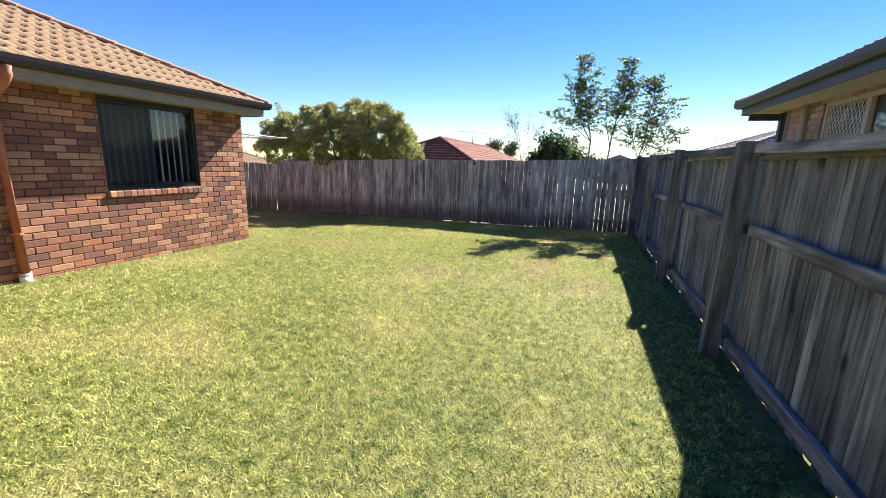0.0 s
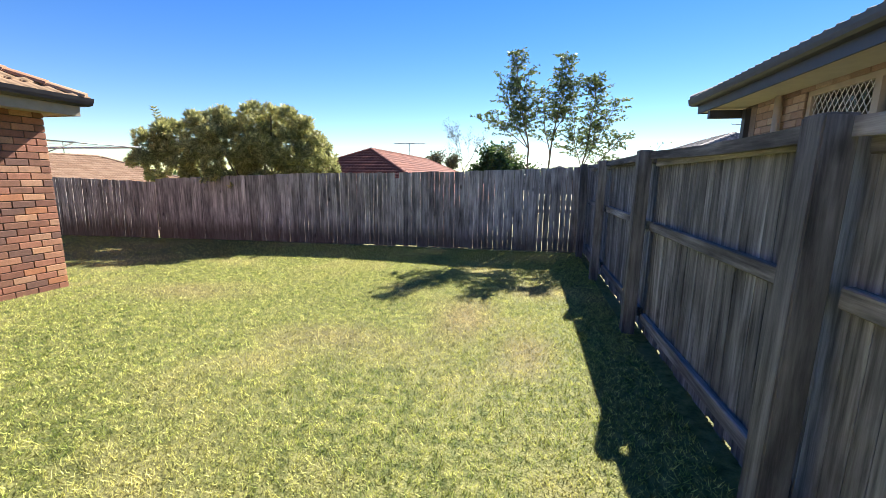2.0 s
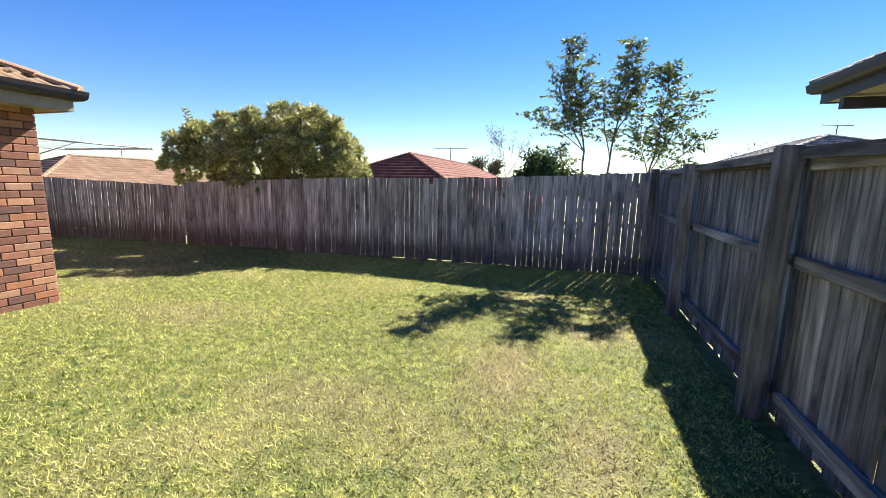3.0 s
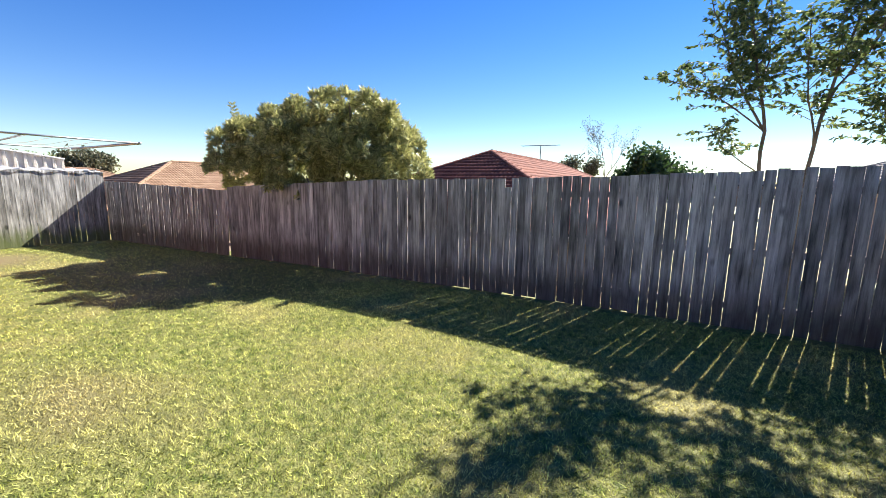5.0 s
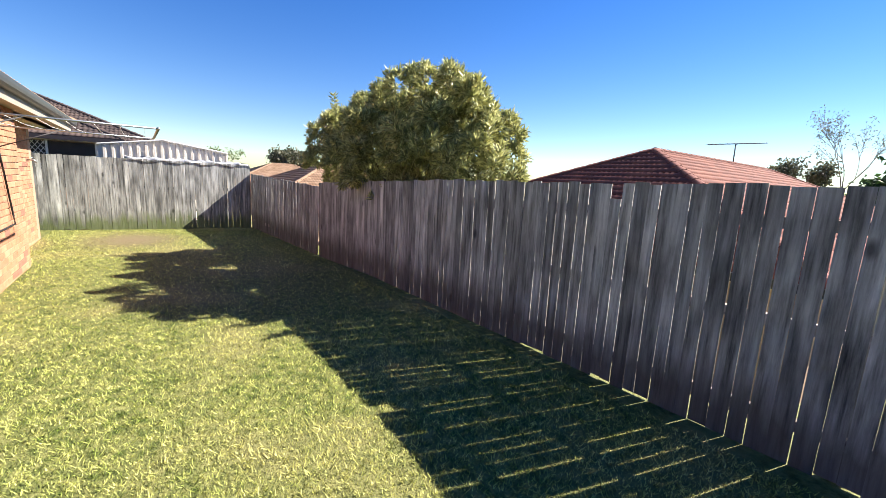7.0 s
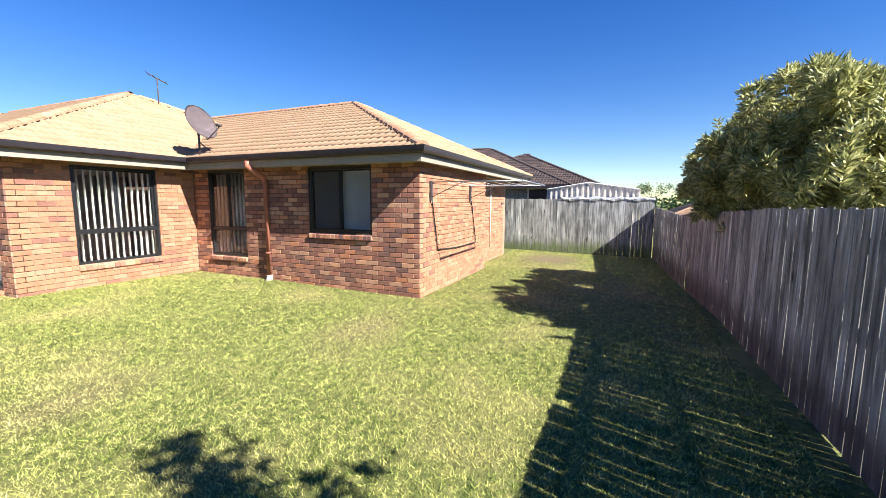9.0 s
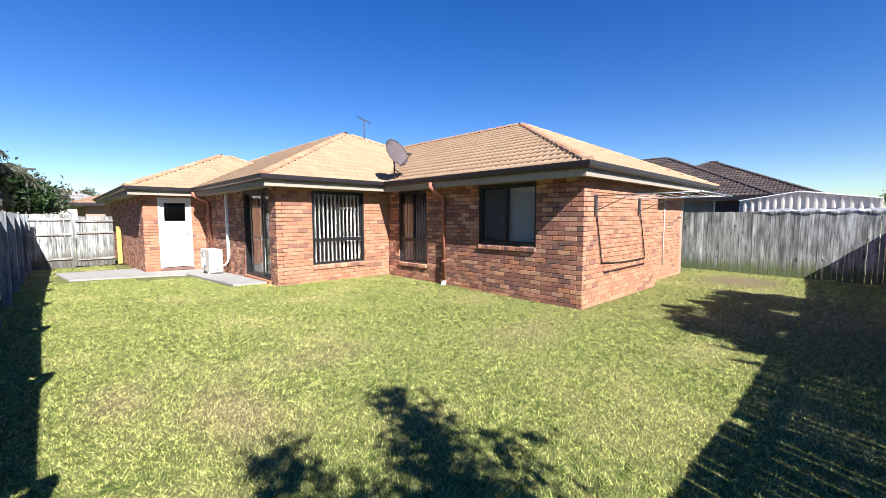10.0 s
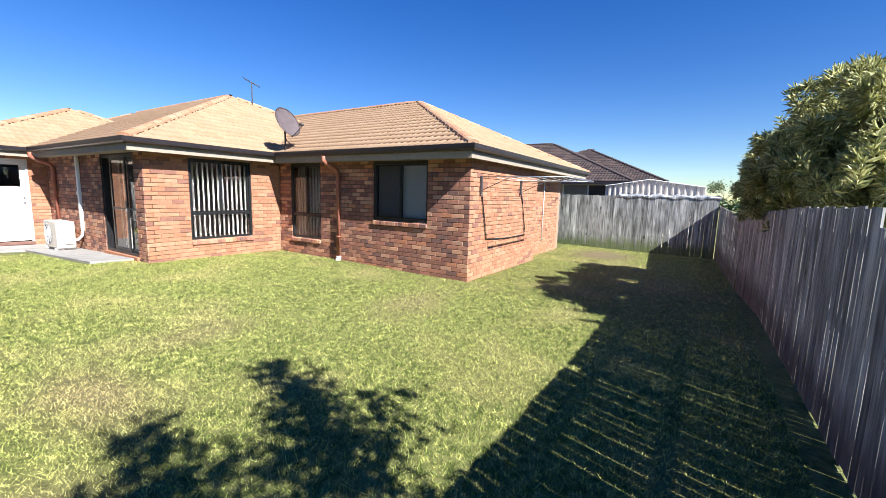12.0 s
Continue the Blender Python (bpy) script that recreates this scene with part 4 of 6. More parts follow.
def satellite_dish():
    t = thing("satellite_dish", label="weathered grey satellite dish on a mast above the tiled roof", category="satellite dish")
    foot = Vector((-5.80, 1.15, 2.48))
    top = foot + Vector((0, 0, 0.40))
    tube("mast", [foot - Vector((0, 0, 0.08)), top], 0.02, M_DARKSTEEL, t)
    tube("strut", [foot + Vector((-0.25, 0.1, 0.02)), foot + Vector((0, 0, 0.25))], 0.012, M_DARKSTEEL, t)
    n = Vector((-0.08, 0.88, 0.42)).normalized()
    q = n.to_track_quat("Z", "Y")
    c = top + Vector((0.02, 0.08, 0.22))
    bm = bmesh.new()
    rings = []
    for k in range(7):
        rr = 0.37 * k / 6
        ring = [bm.verts.new(c + q @ Vector((rr * 0.92 * math.cos(a * math.pi / 16), rr * math.sin(a * math.pi / 16), 0.42 * rr * rr))) for a in range(32)] if k else [bm.verts.new(c)]
        rings.append(ring)
    for a in range(32):
        bm.faces.new((rings[0][0], rings[1][a], rings[1][(a + 1) % 32]))
    for r0, r1 in zip(rings[1:], rings[2:]):
        for a in range(32):
            bm.faces.new((r0[a], r1[a], r1[(a + 1) % 32], r0[(a + 1) % 32]))
    bmesh.ops.solidify(bm, geom=bm.faces[:], thickness=0.008)
    part("reflector", bm, M_DISH, t, "round grey reflector", smooth=True)
    arm0 = c + q @ Vector((0, -0.38, 0.02))
    arm1 = c + q @ Vector((0, -0.30, 0.46))
    tube("arm", [c + q @ Vector((0, -0.1, -0.05)), arm0, arm1], 0.012, M_DARKSTEEL, t)
    tube("receiver", [arm1, arm1 + q @ Vector((0, 0.06, -0.09))], 0.03, M_DARKSTEEL, t, "small dark receiver head")
    bm = bmesh.new()
    add_tube(bm, [top - Vector((0, 0, 0.02)), c - n * 0.03], 0.03)
    part("bracket", bm, M_DARKSTEEL, t)


satellite_dish()


def antenna(foot, height, along, boom, rods, name="antenna", label="", r=0.012, tilt=0.0):
    t = thing(name, label=label, category="antenna")
    foot, along = Vector(foot), Vector(along).normalized()
    top = foot + Vector((0, 0, height))
    tube("mast", [foot - Vector((0, 0, 0.15)), top], r, M_DARKSTEEL, t)
    tube("boom", [top - along * boom / 2, top + along * boom / 2], r * 0.8, M_DARKSTEEL, t)
    side = along.cross(Vector((0, 0, 1))).normalized()
    for k in range(rods):
        p = top + along * boom * (k / (rods - 1) - 0.5)
        w = 0.26 - 0.10 * k / rods
        tube("rod", [p - side * w, p + side * w], r * 0.4, M_DARKSTEEL, t, sides=5)
    return t


antenna((-7.85, -3.3, 4.35), 0.68, (-0.6, 0.53, -0.4), 0.5, 4, label="small television antenna leaning on the roof ridge", r=0.018)


def clothes_lines():
    t = thing("folding_clothesline", label="wall-mounted folding clothesline opened out from the sunny brick wall", category="clothesline")
    x0, x1, y1, z = -6.46, -8.5, 7.72, 1.88
    for x in (x0, x1):
        box("wall_bracket", (x - 0.025, YA + 0.001, 1.56), (x + 0.025, YA + 0.045, 1.90), M_DARKSTEEL, t, "dark steel wall bracket", bevel=0.004)
        tube("arm", [(x, YA + 0.03, z), (x, y1, z)], 0.010, M_STEEL, t)
        tube("brace", [(x, YA + 0.03, 1.62), (x, YA + 0.62, z)], 0.007, M_DARKSTEEL, t)
    tube("front_bar", [(x0 + 0.02, y1, z), (x1 - 0.02, y1, z)], 0.016, M_STEEL, t)
    for k in range(7):
        y = YA + 0.25 + k * 0.21
        tube("cord", [(x0, y, z + 0.004), ((x0 + x1) / 2, y, z - 0.02), (x1, y, z + 0.004)], 0.0025, M_WHITE, t, sides=5)
    u = thing("hanging_cable", label="loop of black cable hanging on the brick wall below the clothesline", category="cable")
    pts = [(-6.48, YA + 0.03, 1.58)] + [(-6.50 - 0.25 * k / 8, YA + 0.02, 1.58 - 0.92 * k / 8) for k in range(1, 9)]
    pts += [(-6.80 - 2.1 * k / 14, YA + 0.02, 0.66 - 0.03 * math.sin(k * math.pi / 14) - 0.05 * k / 14) for k in range(1, 14)]
    pts += [(-8.93 + 0.35 * k / 8, YA + 0.02, 0.60 + 0.98 * k / 8) for k in range(0, 9)]
    tube("cable", pts, 0.011, M_FRAME, u, sides=6)
    v = thing("wall_pipe", label="thin white pipe fixed to the recessed brick wall", category="pipe")
    tube("pipe", [(-11.3, 5.745, 0.2), (-11.3, 5.745, 2.1)], 0.013, M_WHITE, v)
    w = thing("garden_tap", label="small metal garden tap on the brick wall", category="tap")
    tube("body", [(-12.55, 5.722, 1.48), (-12.55, 5.83, 1.48), (-12.55, 5.86, 1.43)], 0.016, M_STEEL, w)
    tube("handle", [(-12.59, 5.8, 1.53), (-12.51, 5.8, 1.53)], 0.009, M_STEEL, w)


clothes_lines()


# ---- fences ----
def paling_geo(w, h, th, rnd):
    """A sawn paling with a slight bow, uneven width and rounded arrises."""
    v, f = [], []
    zs = [0.0, h * 0.33, h * 0.66, h]
    for z in zs:
        o = rnd.uniform(-0.003, 0.003)
        ww = w * rnd.uniform(0.97, 1.03)
        d = rnd.uniform(-0.003, 0.003)
        v += [(o, 0 + d, z), (o + 0.003, th + d, z), (o + ww - 0.003, th + d, z), (o + ww, 0 + d, z)]
    for k in range(len(zs) - 1):
        for i in range(4):
            j = (i + 1) % 4
            f.append((4 * k + i, 4 * (k + 1) + i, 4 * (k + 1) + j, 4 * k + j))
    f.append((0, 1, 2, 3))
    e = 4 * (len(zs) - 1)
    f.append((e + 3, e + 2, e + 1, e))
    return v, f


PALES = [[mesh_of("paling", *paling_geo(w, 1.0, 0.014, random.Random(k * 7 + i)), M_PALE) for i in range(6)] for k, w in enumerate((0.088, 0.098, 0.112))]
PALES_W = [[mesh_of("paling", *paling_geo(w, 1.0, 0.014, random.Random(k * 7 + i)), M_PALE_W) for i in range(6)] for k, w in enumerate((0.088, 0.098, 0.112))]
PALES_E = [[mesh_of("paling", *paling_geo(w, 1.0, 0.014, random.Random(k * 7 + i)), M_PALE_E) for i in range(6)] for k, w in enumerate((0.088, 0.098, 0.112))]


def paling_run(parent, line, top, gap_to_ground, seed, face, pales=None, skip=(), lean=None, gaps=0.006, slots=()):
    """Palings along a polyline; face: +1 sets them on the left of the way, -1 on the right."""
    rnd = random.Random(seed)
    done = 0.0
    total = sum((Vector(b) - Vector(a)).length for a, b in zip(line, line[1:]))
    while done < total - 0.05:
        s, k = done, 0
        while True:
            a, b = Vector(line[k]), Vector(line[k + 1])
            L = (b - a).length
            if s <= L or k + 2 >= len(line):
                break
            s -= L
            k += 1
        u = (b - a) / L
        p = a + u * s
        w = rnd.choice((0, 1, 1, 1, 2))
        width = (0.088, 0.098, 0.112)[w]
        n = Vector((-u.y, u.x)) * face
        zt = top(p.x, p.y) + rnd.uniform(-0.012, 0.012)
        zb = ground_z(p.x, p.y) + (gap_to_ground(p.x) if callable(gap_to_ground) else gap_to_ground) + rnd.uniform(-0.02, 0.02)
        le = rnd.uniform(-0.0028, 0.0028) + (lean(p.x, p.y) if lean else 0)
        cut = 1.0
        for s0, s1, c in skip:
            if s0 < done < s1:
                cut = c
        h = (zt - zb) * cut
        if cut > 0:
            x = Vector((u.x, u.y, 0))
            m = Matrix(((u.x, n.x, 0, p.x), (u.y, n.y, 0, p.y), (0, 0, 1, zb), (0, 0, 0, 1)))
            m = m @ Matrix.Rotation(le, 4, "Y") @ Matrix.Diagonal((1, 1, h, 1))
            put("paling", rnd.choice((pales or PALES)[w]), parent, m=m)
        g = rnd.random()
        before = done
        gp = gaps(p.x) if callable(gaps) else gaps
        done += width + (gp if g > 0.12 else 0.001) * rnd.uniform(0.4, 1.9)
        if any(before < q <= done for q in slots):
            done += 0.016


def interp(x, xs, ys):
    return float(np.interp(x, xs, ys))


def top_north(x, y):
    return interp(x, (-14.6, -10.5, -9.2, -9.0, -5, -3, -1.3, 1.1), (1.40, 1.28, 1.24, 1.33, 1.50, 1.53, 1.57, 1.68))


NORTH = [(1.245, 10.58), (-7.0, 10.58), (-9.2, 10.42), (-14.55, 10.22)]
fn = thing("fence_north", label="weathered grey timber paling fence along the back of the yard", kind="structure", category="")
def lean_north(x, y):
    if -9.2 < x < -9.06:
        return 0.05
    return interp(x, (-13, -9.3, -9.1, -8, 1), (0.0, -0.09, 0.0, 0.0, 0.0))
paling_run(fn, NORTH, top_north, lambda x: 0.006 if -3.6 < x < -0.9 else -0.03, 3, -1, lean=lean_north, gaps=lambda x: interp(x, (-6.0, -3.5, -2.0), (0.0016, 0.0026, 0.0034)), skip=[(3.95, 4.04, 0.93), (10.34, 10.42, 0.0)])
for x0, x1 in ((1.2, -1.3), (-1.3, -3.7), (-3.7, -5.35), (-5.35, -7.0), (-7.0, -9.2), (-9.2, -10.9), (-10.9, -13.3), (-13.3, -14.5)):
    ya, yb = interp(-x0, (-1.1, 7, 9.2, 14.5), (10.58, 10.58, 10.42, 10.22)), interp(-x1, (-1.1, 7, 9.2, 14.5), (10.58, 10.58, 10.42, 10.22))
    for dz in (0.25, 0.85, 1.38):
        za, zb = ground_z(x0, ya) + dz, ground_z(x1, yb) + dz
        if dz > 1:
            za, zb = top_north(x0, 0) - 0.22, top_north(x1, 0) - 0.22
        bm = bmesh.new()
        vs = add_box(bm, (0, 0.003, -0.035), (1, 0.045, 0.035))
        for v in vs:
            t = v.co.x
            v.co = Vector((x0 + (x1 - x0) * t, ya + (yb - ya) * t + v.co.y, za + (zb - za) * t + v.co.z))
        part("rail", bm, M_RAIL_X, fn)
    box("post", (x0 - 0.05, ya + 0.048, ground_z(x0, ya) - 0.1), (x0 + 0.05, ya + 0.148, top_north(x0, 0) - 0.12), M_PALE, fn, bevel=0.006)

fw = thing("fence_west", label="weathered grey timber paling fence with mossy feet", kind="structure")
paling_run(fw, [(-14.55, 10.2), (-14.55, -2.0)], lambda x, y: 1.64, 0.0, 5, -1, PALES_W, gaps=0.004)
for z in (0.3, 0.9, 1.45):
    box("rail", (-14.62, -2, z - 0.035), (-14.57, 10.2, z + 0.035), M_RAIL_Y, fw, bevel=0.004)

def top_east(y):
    return interp(y, (1.2, 3.4, 5.6, 9.0, 10.4), (1.63, 1.645, 1.685, 1.69, 1.715))


fe = thing("fence_east", label="dark weathered timber paling fence with heavy posts, rails and a capping rail", kind="structure")
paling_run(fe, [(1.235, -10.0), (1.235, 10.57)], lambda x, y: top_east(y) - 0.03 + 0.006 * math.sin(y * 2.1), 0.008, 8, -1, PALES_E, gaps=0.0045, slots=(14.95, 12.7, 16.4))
posts = [3.58 + 2.18 * k for k in range(-6, 1)] + [5.9, 8.1, 10.0]
rndp = random.Random(4)
for y in posts:
    gz = ground_z(1.1, y)
    ln = rndp.uniform(-0.012, 0.012)
    bm = bmesh.new()
    add_box(bm, (-0.055, -0.062, -0.15), (0.055, 0.062, top_east(y) + 0.01 - gz))
    bmesh.ops.bevel(bm, geom=bm.edges[:], offset=0.007, segments=2, affect="EDGES")
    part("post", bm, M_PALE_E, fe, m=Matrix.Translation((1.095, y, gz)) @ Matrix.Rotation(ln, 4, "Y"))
for a, b in zip(posts, posts[1:]):
    for z, hh, th in ((1.03, 0.04, 0.045), (0.17, 0.045, 0.045), (top_east((a + b) / 2) - 0.07, 0.035, 0.04)):
        bm = bmesh.new()
        j0, j1 = rndp.uniform(-0.02, 0.02), rndp.uniform(-0.02, 0.02)
        vs = add_box(bm, (1.235 - 0.002 - th, a + 0.063, z - hh), (1.235 - 0.002, b - 0.063, z + hh))
        for v in vs:
            v.co.z += j0 if v.co.y < (a + b) / 2 else j1
        bmesh.ops.bevel(bm, geom=bm.edges[:], offset=0.006, segments=1, affect="EDGES")
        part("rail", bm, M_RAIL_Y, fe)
    z = 0.0
    bm = bmesh.new()
    add_box(bm, (1.14, a + 0.063, z - 0.03), (1.245, b - 0.063, z + 0.035))
    bmesh.ops.subdivide_edges(bm, edges=[e for e in bm.edges if abs(e.verts[0].co.y - e.verts[1].co.y) > 0.5], cuts=6)
    sag = rndp.uniform(0.005, 0.03)
    for v in bm.verts:
        t = (v.co.y - a) / (b - a)
        v.co.z += top_east(v.co.y) - 0.035 - sag * 4 * t * (1 - t)
    bmesh.ops.recalc_face_normals(bm, faces=bm.faces[:])
    part("capping", bm, M_RAIL_Y, fe)

fs = thing("fence_south", label="sunlit weathered timber fence with rails across it", kind="structure")
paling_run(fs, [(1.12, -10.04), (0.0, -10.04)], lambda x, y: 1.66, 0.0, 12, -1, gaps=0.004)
for z in (0.1, 0.95, 1.48):
    box("rail", (-0.0, -10.02, z - 0.035), (1.12, -9.975, z + 0.035), M_RAIL_X, fs, bevel=0.004)
box("post", (-0.1, -10.06, -0.2), (0.0, -9.96, 1.68), M_PALE, fs, bevel=0.006)
gt = thing("side_gate", label="weathered timber paling gate beside the brick wall", category="gate")
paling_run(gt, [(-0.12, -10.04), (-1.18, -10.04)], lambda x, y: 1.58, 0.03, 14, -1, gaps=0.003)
for z in (0.05, 1.0, 1.42):
    box("rail", (-1.16, -10.02, z - 0.035), (-0.12, -9.975, z + 0.035), M_RAIL_X, gt, bevel=0.004)
box("post", (-1.38, -10.08, -0.2), (-1.24, -10.0, 1.2), M_YELLOW, gt, "fresh yellow timber post", bevel=0.005)

# ---- neighbouring houses ----
eh = (M_BRICK_T, M_BRICK_TI, M_MORTAR_D)
brick_wall("wall_neighbour", (3.0, 8.42), (3.0, -4.0), -0.1, 2.45, [(8.42 - 7.25, 8.42 - 5.45, 1.30, 2.40)], 300, thick=0.2, mats=eh, label="tan brick wall of the neighbouring house", lo_z=1.4)
brick_wall("wall_neighbour_north", (9.0, 8.44), (2.98, 8.44), -0.1, 2.45, [], 60, True, mats=eh, label="tan brick wall of the neighbouring house", lo_z=1.4)


def neighbour_east():
    r = hip_roof("roof_neighbour", 2.47, 12.5, -8.0, 8.97, 2.62, 0.42, "W", (M_TILE_GREY, M_TILE_GREY, M_TILE_GREY), "grey tiled roof of the neighbouring house")
    eaves("eaves_neighbour", [(10.0, 9.0), (2.42, 9.0), (2.42, -8.0)], 2.60, M_GUTTER_G, M_GUTTER_G, M_SOFFIT, 0.56, fascia=0.12, lab="grey gutter along the eaves")
    w = thing("window_neighbour", label="pale-framed window with a white diamond security grille", kind="structure")
    bm = bmesh.new()
    for a, b, c, d in ((5.45, 5.50, 1.3, 2.4), (6.28, 6.36, 1.3, 2.4), (7.19, 7.25, 1.3, 2.4)):
        add_box(bm, (3.03, a, c), (3.09, b, d))
    add_box(bm, (3.03, 5.50, 2.34), (3.09, 6.28, 2.4))
    add_box(bm, (3.03, 6.36, 2.34), (3.09, 7.19, 2.4))
    add_box(bm, (3.03, 5.45, 1.24), (3.09, 7.25, 1.298))
    part("window_frame", bm, M_SOFFIT, w)
    box("pane", (3.07, 5.49, 1.3), (3.075, 7.2, 2.36), M_GLASS, w).visible_shadow = False
    bm = bmesh.new()
    s = 0.075
    for k in range(-14, 14):
        for sg in (1, -1):
            y0 = 6.77 + k * s
            pts = []
            for q in range(41):
                z = 1.31 + 1.03 * q / 40
                y = y0 + sg * (z - 1.8) * 0.62
                if 6.365 < y < 7.185:
                    pts.append((3.045, y, z))
            if len(pts) > 1:
                add_tube(bm, [pts[0], pts[-1]], 0.004, 4)
    part("grille", bm, M_WHITE, w, "white diamond mesh grille")
    box("wall_inner", (3.6, 4.5, 0.5), (3.7, 8.0, 2.6), M_ROOM, label="plaster wall inside the neighbouring house", kind="structure")
    p = thing("downpipe", label="cream downpipe on the tan brick wall", category="downpipe")
    tube("pipe", [(2.94, 7.62, 0.3), (2.94, 7.62, 2.42)], 0.045, M_SOFFIT, p)
    box("eaves_beam", (2.53, 8.46, 2.30), (3.0, 8.54, 2.41), M_GUTTER_G, None, "dark grey beam under the neighbour's eaves corner", "structure", bevel=0.004)
    box("corner_board", (2.93, 8.36, 1.0), (3.06, 8.455, 2.41), M_GUTTER_G, None, "dark grey corner board of the neighbouring house", "structure", bevel=0.004)


neighbour_east()


def plain_house(name, x0, x1, y0, y1, ze, s, tiled, mat, label, wall=M_BRICK_T, gut=M_GUTTER, drop=2.5):
    t = thing(name, label=label, category="house", group="houses around the yard")
    hip_roof("roof", x0, x1, y0, y1, ze, s, tiled, (mat, mat, mat), kind="", parent=t)
    box("wall", (x0 + 0.45, y0 + 0.45, ze - drop), (x1 - 0.45, y1 - 0.45, ze - 0.06), wall, t)
    bm = bmesh.new()
    for lo, hi in (((x0 - 0.05, y0 - 0.05), (x1 + 0.05, y0 + 0.02)), ((x0 - 0.05, y1 - 0.02), (x1 + 0.05, y1 + 0.05)), ((x0 - 0.05, y0 + 0.021), (x0 + 0.02, y1 - 0.021)), ((x1 - 0.02, y0 + 0.021), (x1 + 0.05, y1 - 0.021))):
        add_box(bm, (*lo, ze - 0.14), (*hi, ze - 0.01))
    part("gutter", bm, gut, t)
    bm = bmesh.new()
    add_box(bm, (x0, y0, ze - 0.16), (x1, y1, ze - 0.142))
    part("eaves_lining", bm, M_SOFFIT, t)
    return t


plain_house("house", -12.3, -2.0, 14.6, 35.0, 0.36, 0.45, "SE", M_TILE_RED, "low house behind the fence with a dark red tiled roof")
antenna((-7.2, 26.0, 2.7), 0.75, (1, 0.1, 0), 1.9, 9, label="long television antenna on the dark red tiled roof", r=0.022)
hw = plain_house("house", -30.4, -19.4, -15.0, 7.1, 2.32, 0.45, "EN", M_TILE_DARK, "neighbouring house with a dark brown tiled roof and dark gutter")
plain_house("house", -33.0, -23.0, -2.0, 8.2, 2.45, 0.45, "EN", M_TILE_DARK, "house wing with a dark brown tiled roof")
plain_house("house", -29.5, -19.5, 11.8, 26.0, 0.25, 0.43, "SE", M_TILE_BROWN, "house with a light brown tiled hip roof behind the fence")
plain_house("house", -50.0, -38.0, 12.0, 26.0, -0.1, 0.4, "SE", M_TILE_BROWN, "house far off with a brown tiled roof")
plain_house("house", 3.2, 12.2, 15.5, 27.0, 1.65, 0.35, "SW", M_TILE_GREY, "house with a grey tiled hip roof behind the fences")
plain_house("house", 0.2, 8.0, 62.0, 74.0, 1.8, 0.4, "SW", M_TILE_GREY, "distant house with a grey tiled roof")
plain_house("house", -40.0, -28.0, 42.0, 52.0, 0.2, 0.4, "SE", M_TILE_GREY, "distant house with a grey tiled roof")
plain_house("house", -7.5, -0.35, -28.0, -18.0, 2.3, 0.36, "NE", M_TILE_BROWN, "house in front with a light brown tiled roof")
plain_house("house", -4.0, 3.0, -52.0, -40.0, 2.9, 0.40, "NE", M_TILE_GREY, "distant pale house with a grey roof", wall=M_CREAM, drop=3.3)
antenna((8.4, 21.0, 3.2), 0.5, (0.9, -0.4, -0.1), 0.8, 6, label="small television antenna on the grey tiled roof", r=0.015)
antenna((-27.0, 21.0, 2.2), 1.1, (1, 0.3, 0), 1.2, 6, label="television antenna on a brown tiled roof", r=0.02)


def nb_windows():
    w = thing("window_far", label="window of the dark-roofed house with a white diamond grille", category="window")
    box("pane", (-19.84, 3.9, 1.2), (-19.80, 6.3, 2.12), M_FRAME, w)
    bm = bmesh.new()
    for a in (3.86, 5.05, 6.3):
        add_box(bm, (-19.79, a, 1.16), (-19.75, a + 0.06, 2.16))
    part("window_frame", bm, M_WHITE, w)
    bm = bmesh.new()
    for k in range(-8, 9):
        for sg in (1, -1):
            ys = [4.48 + k * 0.13 + sg * (z - 1.7) * 0.7 for z in (1.2, 2.12)]
            zs = [1.2, 2.12]
            pts = []
            for q in range(30):
                z = 1.2 + 0.92 * q / 29
                y = 4.48 + k * 0.13 + sg * (z - 1.7) * 0.7
                if 3.93 < y < 5.04:
                    pts.append((-19.77, y, z))
            if len(pts) > 1:
                add_tube(bm, [pts[0], pts[-1]], 0.009, 4)
    part("grille", bm, M_WHITE, w)


nb_windows()


def ribbed(bm, y0, y1, z0, ztop, x, pitch=0.19, depth=0.03):
    """Ribbed sheet in the plane x, its top following ztop(y)."""
    prev = None
    y = y0
    ys = []
    while y < y1:
        for f0, dd in ((0.0, 0.0), (0.5, 0.0), (0.62, depth), (0.88, depth)):
            ys.append((min(y + f0 * pitch, y1), dd))
        y += pitch
    ys.append((y1, 0.0))
    for yy, dd in ys:
        cur = [bm.verts.new((x + dd, yy, z0)), bm.verts.new((x + dd, yy, ztop(yy)))]
        if prev:
            bm.faces.new((prev[0], cur[0], cur[1], prev[1]))
        prev = cur


